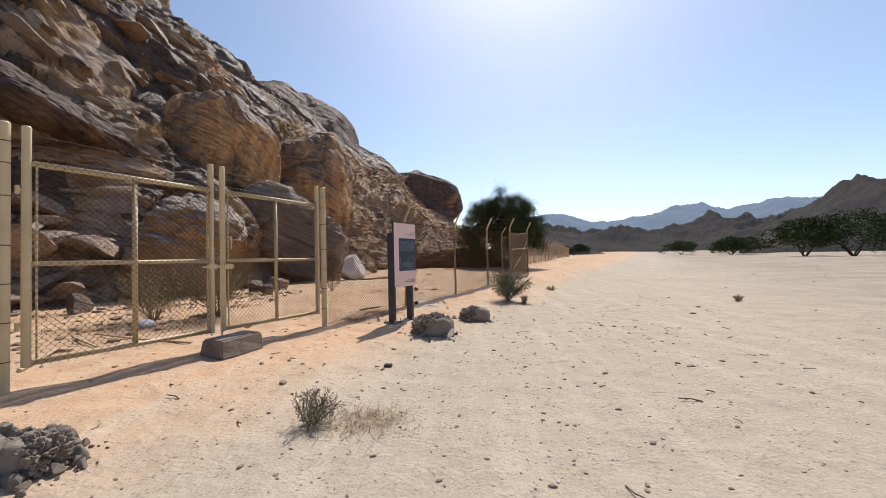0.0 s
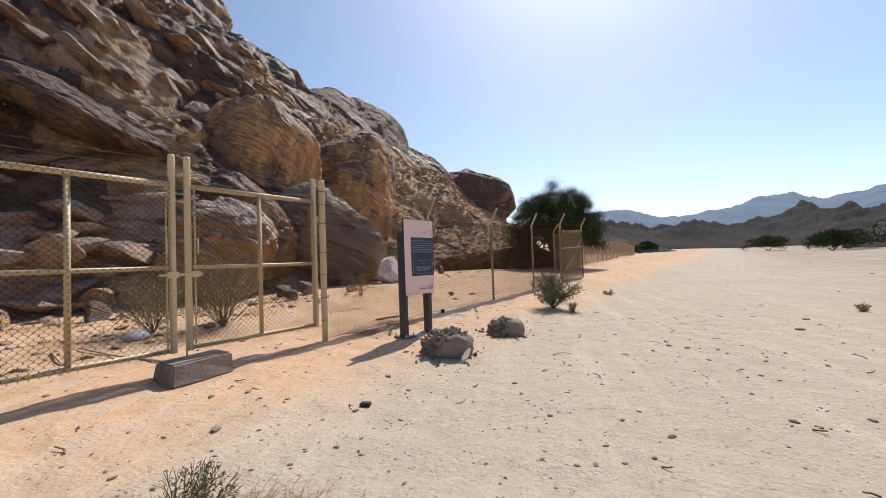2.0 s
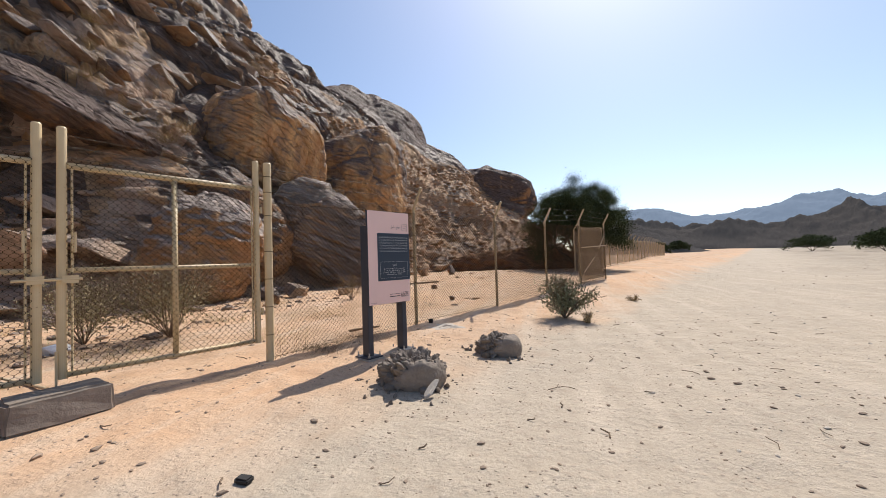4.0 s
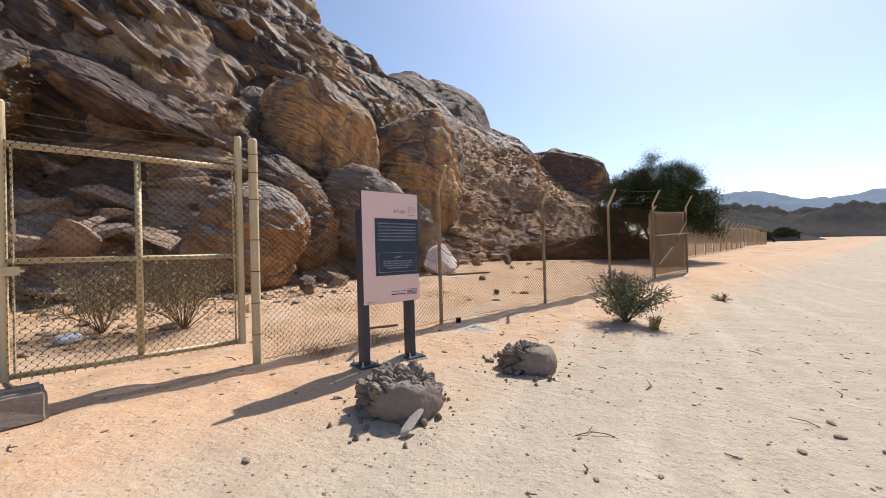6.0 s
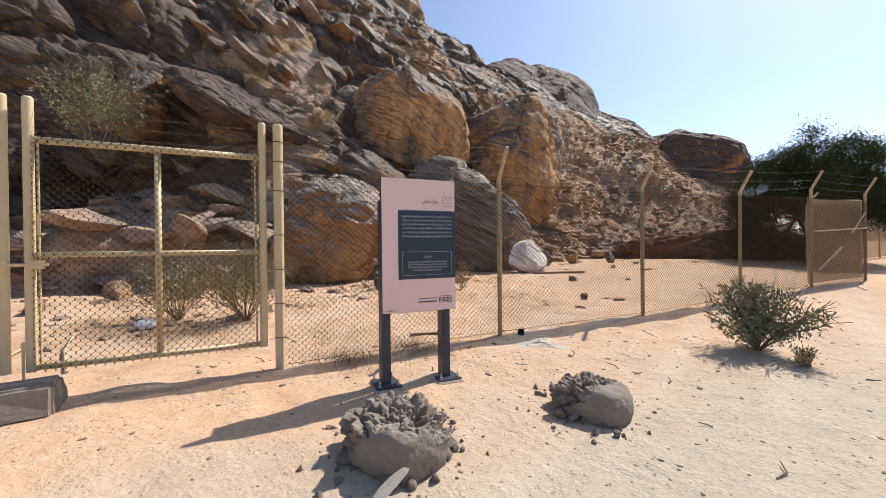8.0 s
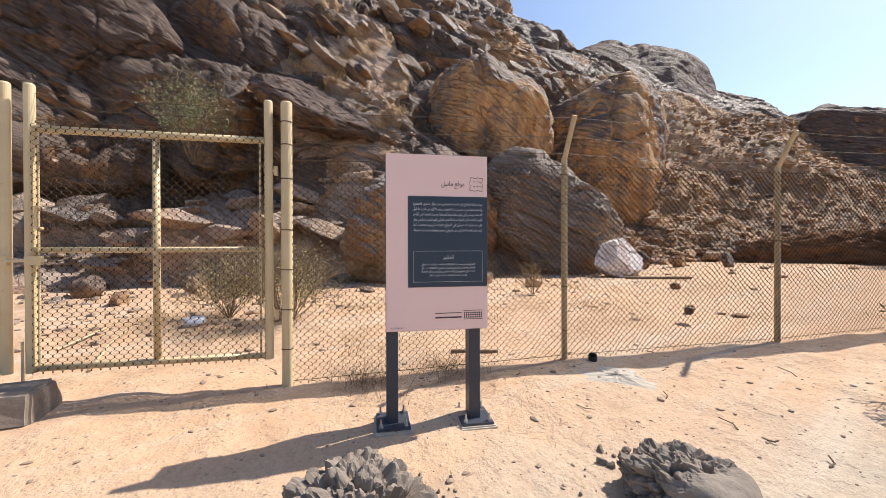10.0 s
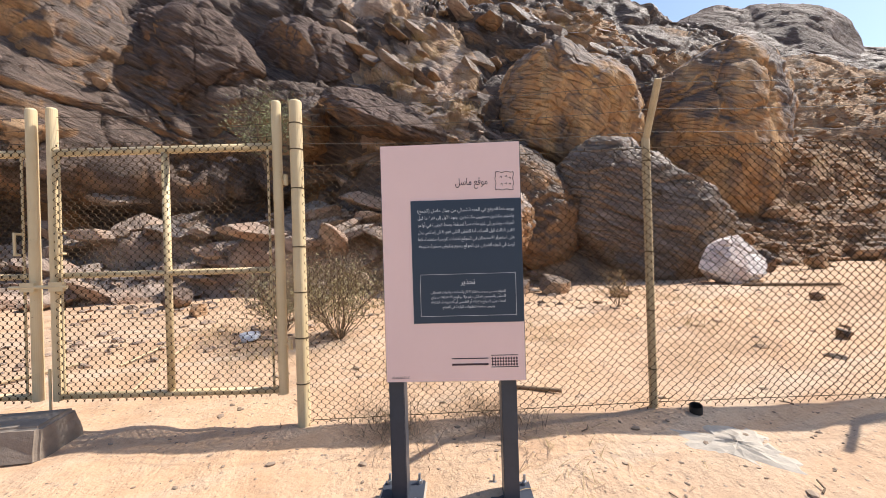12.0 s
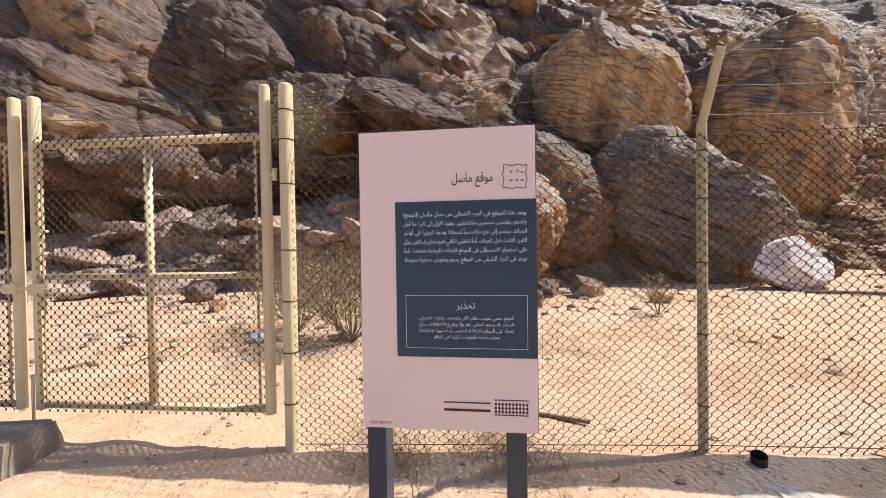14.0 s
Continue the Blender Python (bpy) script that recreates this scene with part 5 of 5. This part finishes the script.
BLOCKS_SMALL = [stone_mesh("crumb", 240 + k, MAT_CONCRETE, 2, (1, 0.85, 0.75), 7) for k in range(4)]
FRAGMENTS = [stone_mesh("fragment", 270 + k, MAT_CONCRETE, 3, (1, 0.85, 0.7), 9) for k in range(4)]
footing(0.08, 7.42, 0.34, 3, (0.75, -0.62, -0.22), "broken grey concrete footing with a smooth cast side")
footing(0.80, 8.92, 0.29, 8, (0.95, -0.30, 0.0), "broken grey concrete footing split open on the sand")
footing(-2.26, 2.95, 0.22, 14, (0.2, -0.9, 0.3), "rough grey lump of old concrete in the sand")
footing(-2.02, 3.05, 0.20, 17, (-0.6, -0.7, 0.3), "rough grey lump of old concrete in the sand")
splinter = new("stone_splinter", stone_mesh("stone_splinter", 251, MAT_PLASTER, 3, (0.34, 1, 0.22), 6))
splinter.matrix_world = Matrix.LocRotScale((0.40, 7.10, gz(0.40, 7.10) + 0.08), Euler((0.62, 0.2, -0.3)), (0.135, 0.135, 0.135))
tagged(splinter, "pale stone splinter leaning by the concrete lump", "stone")

white = new("white_boulder", stone_mesh("white_boulder", 305, MAT_WHITE, 5, (0.55, 1, 0.72), 9))
white.matrix_world = Matrix.LocRotScale((-4.3, 16.9, gz(-4.3, 16.9) + 0.42), Euler((0.25, 0.15, -0.3)), (0.95, 0.95, 0.9))
tagged(white, "white flat-faced boulder lying on the sand", "boulder")

# concrete block that stops the gate
bx, by = -2.39, 5.68
block = thing("concrete_block", bx, by, gz(bx, by), "heavy grey-brown concrete block lying before the gate", "block")
bm = bmesh.new()
box(bm, -0.33, 0.33, -0.21, 0.21, -0.03, 0.215)
for v in bm.verts:
    if v.co.z > 0.1:
        v.co.y *= 0.78
        v.co.x *= 0.96
bmesh.ops.bevel(bm, geom=bm.edges[:], offset=0.022, segments=3, affect='EDGES')
bmesh.ops.subdivide_edges(bm, edges=bm.edges[:], cuts=3, use_grid_fill=True)
for v in bm.verts:
    v.co += Vector((noise.noise(v.co * 7), noise.noise(v.co * 7 + Vector((5, 5, 5))), noise.noise(v.co * 7 + Vector((9, 2, 5))))) * 0.014
body = part("body", bm, MAT_CONCRETE, block)
body.rotation_euler = (0, 0, math.atan2(FDIR[1], FDIR[0]) + 0.12)


MAT_POLE = simple("pale_dry_wood", (0.50, 0.39, 0.25), 0.85, 0, 0.25, 20, 0.3, 0.004, 0.2)


def stick(points, r, label, mat=None, group="sticks", name="stick"):
    bm = bmesh.new()
    for (a, b), k in zip(zip(points[:-1], points[1:]), range(9)):
        rod(bm, (*a, gz(*a) + r + 0.01 * k), (*b, gz(*b) + r + 0.01 * (k + 1)), r * (1 - 0.12 * k), r * (1 - 0.12 * (k + 1)), seg=8)
    return tagged(part(name, bm, mat or MAT_STICK, None), label, "stick", group)


stick([(-3.3, 6.1), (-4.2, 6.15), (-5.0, 6.3)], 0.016, "pale dry pole lying on the sand inside the gate", MAT_POLE)
stick([(-4.35, 5.7), (-5.1, 6.05)], 0.014, "pale dry pole lying on the sand inside the gate", MAT_POLE)
stick([(-4.1, 4.6), (-4.5, 5.3)], 0.022, "pale dry branch lying on the sand inside the gate", MAT_POLE)
stick([(-1.75, 9.28), (-1.37, 9.63)], 0.02, "grey driftwood stick along the fence foot")
stick([(-3.9, 16.6), (-2.7, 17.6)], 0.035, "straight pole lying on the sand inside the fence")
rng = np.random.default_rng(5)
for k in range(70):
    x, y = rng.uniform(-2.4, 5.5), rng.uniform(2.0, 12)
    a, L = rng.uniform(0, 6.3), rng.uniform(0.05, 0.2)
    mx, my = x + math.cos(a) * L * 0.5 + 0.01, y + math.sin(a) * L * 0.5
    stick([(x, y), (mx, my), (x + math.cos(a + 0.3) * L, y + math.sin(a + 0.3) * L)], rng.uniform(0.003, 0.007), "short dry twig lying on the sand", MAT_TWIG, "twigs", "twig")
# plaster spill and a black tube end by the fence
bm = bmesh.new()
rgp = random.Random(4)
spill = []
cx, cy = pt(2.95, 0.52)
for ring_r in (0.02, 0.2, 0.4, 0.6, 0.8, 1.0):
    for k in range(28):
        a = k / 28 * 2 * math.pi
        w = ring_r * (1 + 0.25 * math.sin(3 * a + 1) + 0.12 * math.sin(7 * a) + 0.14 * rgp.uniform(-1, 1))
        x, y = cx + 0.26 * w * math.cos(a) + 0.1 * w * math.sin(a), cy + 0.24 * w * math.sin(a)
        spill.append(bm.verts.new((x, y, gz(x, y) + 0.012 * (1 - ring_r ** 3) + 0.008 * rgp.uniform(-1, 1) * (ring_r > 0) - 0.006 * (ring_r == 1.0))))
for i in range(5):
    for k in range(28):
        a, b = i * 28 + k, i * 28 + (k + 1) % 28
        bm.faces.new((spill[a], spill[b], spill[b + 28], spill[a + 28]))
tagged(part("plaster_spill", bm, MAT_PLASTER, None), "whitish plaster spilled on the sand by the fence", "spill")
bm = bmesh.new()
x, y = pt(2.95, 0.12)
z0 = gz(x, y)
rod(bm, (x, y, z0 - 0.02), (x + 0.012, y - 0.02, z0 + 0.06), 0.042, seg=20, cap=False)
rod(bm, (x + 0.012, y - 0.02, z0 + 0.06), (x, y, z0 - 0.02), 0.036, seg=20, cap=False)
tagged(part("tube_end", bm, MAT_BLACK, None), "black plastic tube end lying at the fence foot", "tube")
tagged(part("black_scrap", box(bmesh.new(), -0.32, -0.22, 5.40, 5.47, gz(-0.27, 5.44), gz(-0.27, 5.44) + 0.035, 0.01), MAT_BLACK, None), "small black scrap on the sand", "litter")
bag = new("plastic_bag", stone_mesh("plastic_bag", 260, MAT_BAG, 3, (1, 0.7, 0.4), 5))
bag.matrix_world = Matrix.LocRotScale((-4.9, 7.0, gz(-4.9, 7.0) + 0.06), Euler((0.2, 0.1, 0.6)), (0.22, 0.22, 0.22))
tagged(bag, "crumpled pale plastic bag on the sand", "litter")


# ---------------------------------------------------------------- distance
def ridge(name, label, a0, a1, dist, depth, heights, mat, seed, rough, kind="structure"):
    """A range of hills round the horizon between two bearings, with the heights of its crest at even steps."""
    nu, nv = 420, 40
    u, v = np.meshgrid(np.linspace(0, 1, nu), np.linspace(0, 1, nv))
    ang = np.radians(a0 + (a1 - a0) * u)
    r = dist + depth * v
    x, y = r * np.sin(ang), r * np.cos(ang)
    crest = np.interp(u, np.linspace(0, 1, len(heights)), heights)
    shape = np.sin(np.clip(v * 1.25, 0, 1) * math.pi / 2) ** 0.8 * (1 - 0.5 * sstep(0.8, 1, v))
    p = np.stack([x.ravel(), y.ravel(), np.zeros(x.size)], 1)
    w, a = np.zeros(len(p)), 1.0
    for k in range(6):
        w += a * (1 - 2.4 * np.abs(vnoise(p, depth * 0.6 / 2 ** k, seed + k)))
        a *= 0.58
    w = w.reshape(x.shape) * 0.7
    z = crest * shape * (1 + rough * w) - 1.0 * (v < 0.02) + ground_z(x, y) * (1 - shape) 
    ob = new(name, mesh_of(name, np.stack([x.ravel(), y.ravel(), z.ravel()], 1), grid_faces(nu, nv), mat, True))
    return tagged(ob, label, "mountains", kind=kind)


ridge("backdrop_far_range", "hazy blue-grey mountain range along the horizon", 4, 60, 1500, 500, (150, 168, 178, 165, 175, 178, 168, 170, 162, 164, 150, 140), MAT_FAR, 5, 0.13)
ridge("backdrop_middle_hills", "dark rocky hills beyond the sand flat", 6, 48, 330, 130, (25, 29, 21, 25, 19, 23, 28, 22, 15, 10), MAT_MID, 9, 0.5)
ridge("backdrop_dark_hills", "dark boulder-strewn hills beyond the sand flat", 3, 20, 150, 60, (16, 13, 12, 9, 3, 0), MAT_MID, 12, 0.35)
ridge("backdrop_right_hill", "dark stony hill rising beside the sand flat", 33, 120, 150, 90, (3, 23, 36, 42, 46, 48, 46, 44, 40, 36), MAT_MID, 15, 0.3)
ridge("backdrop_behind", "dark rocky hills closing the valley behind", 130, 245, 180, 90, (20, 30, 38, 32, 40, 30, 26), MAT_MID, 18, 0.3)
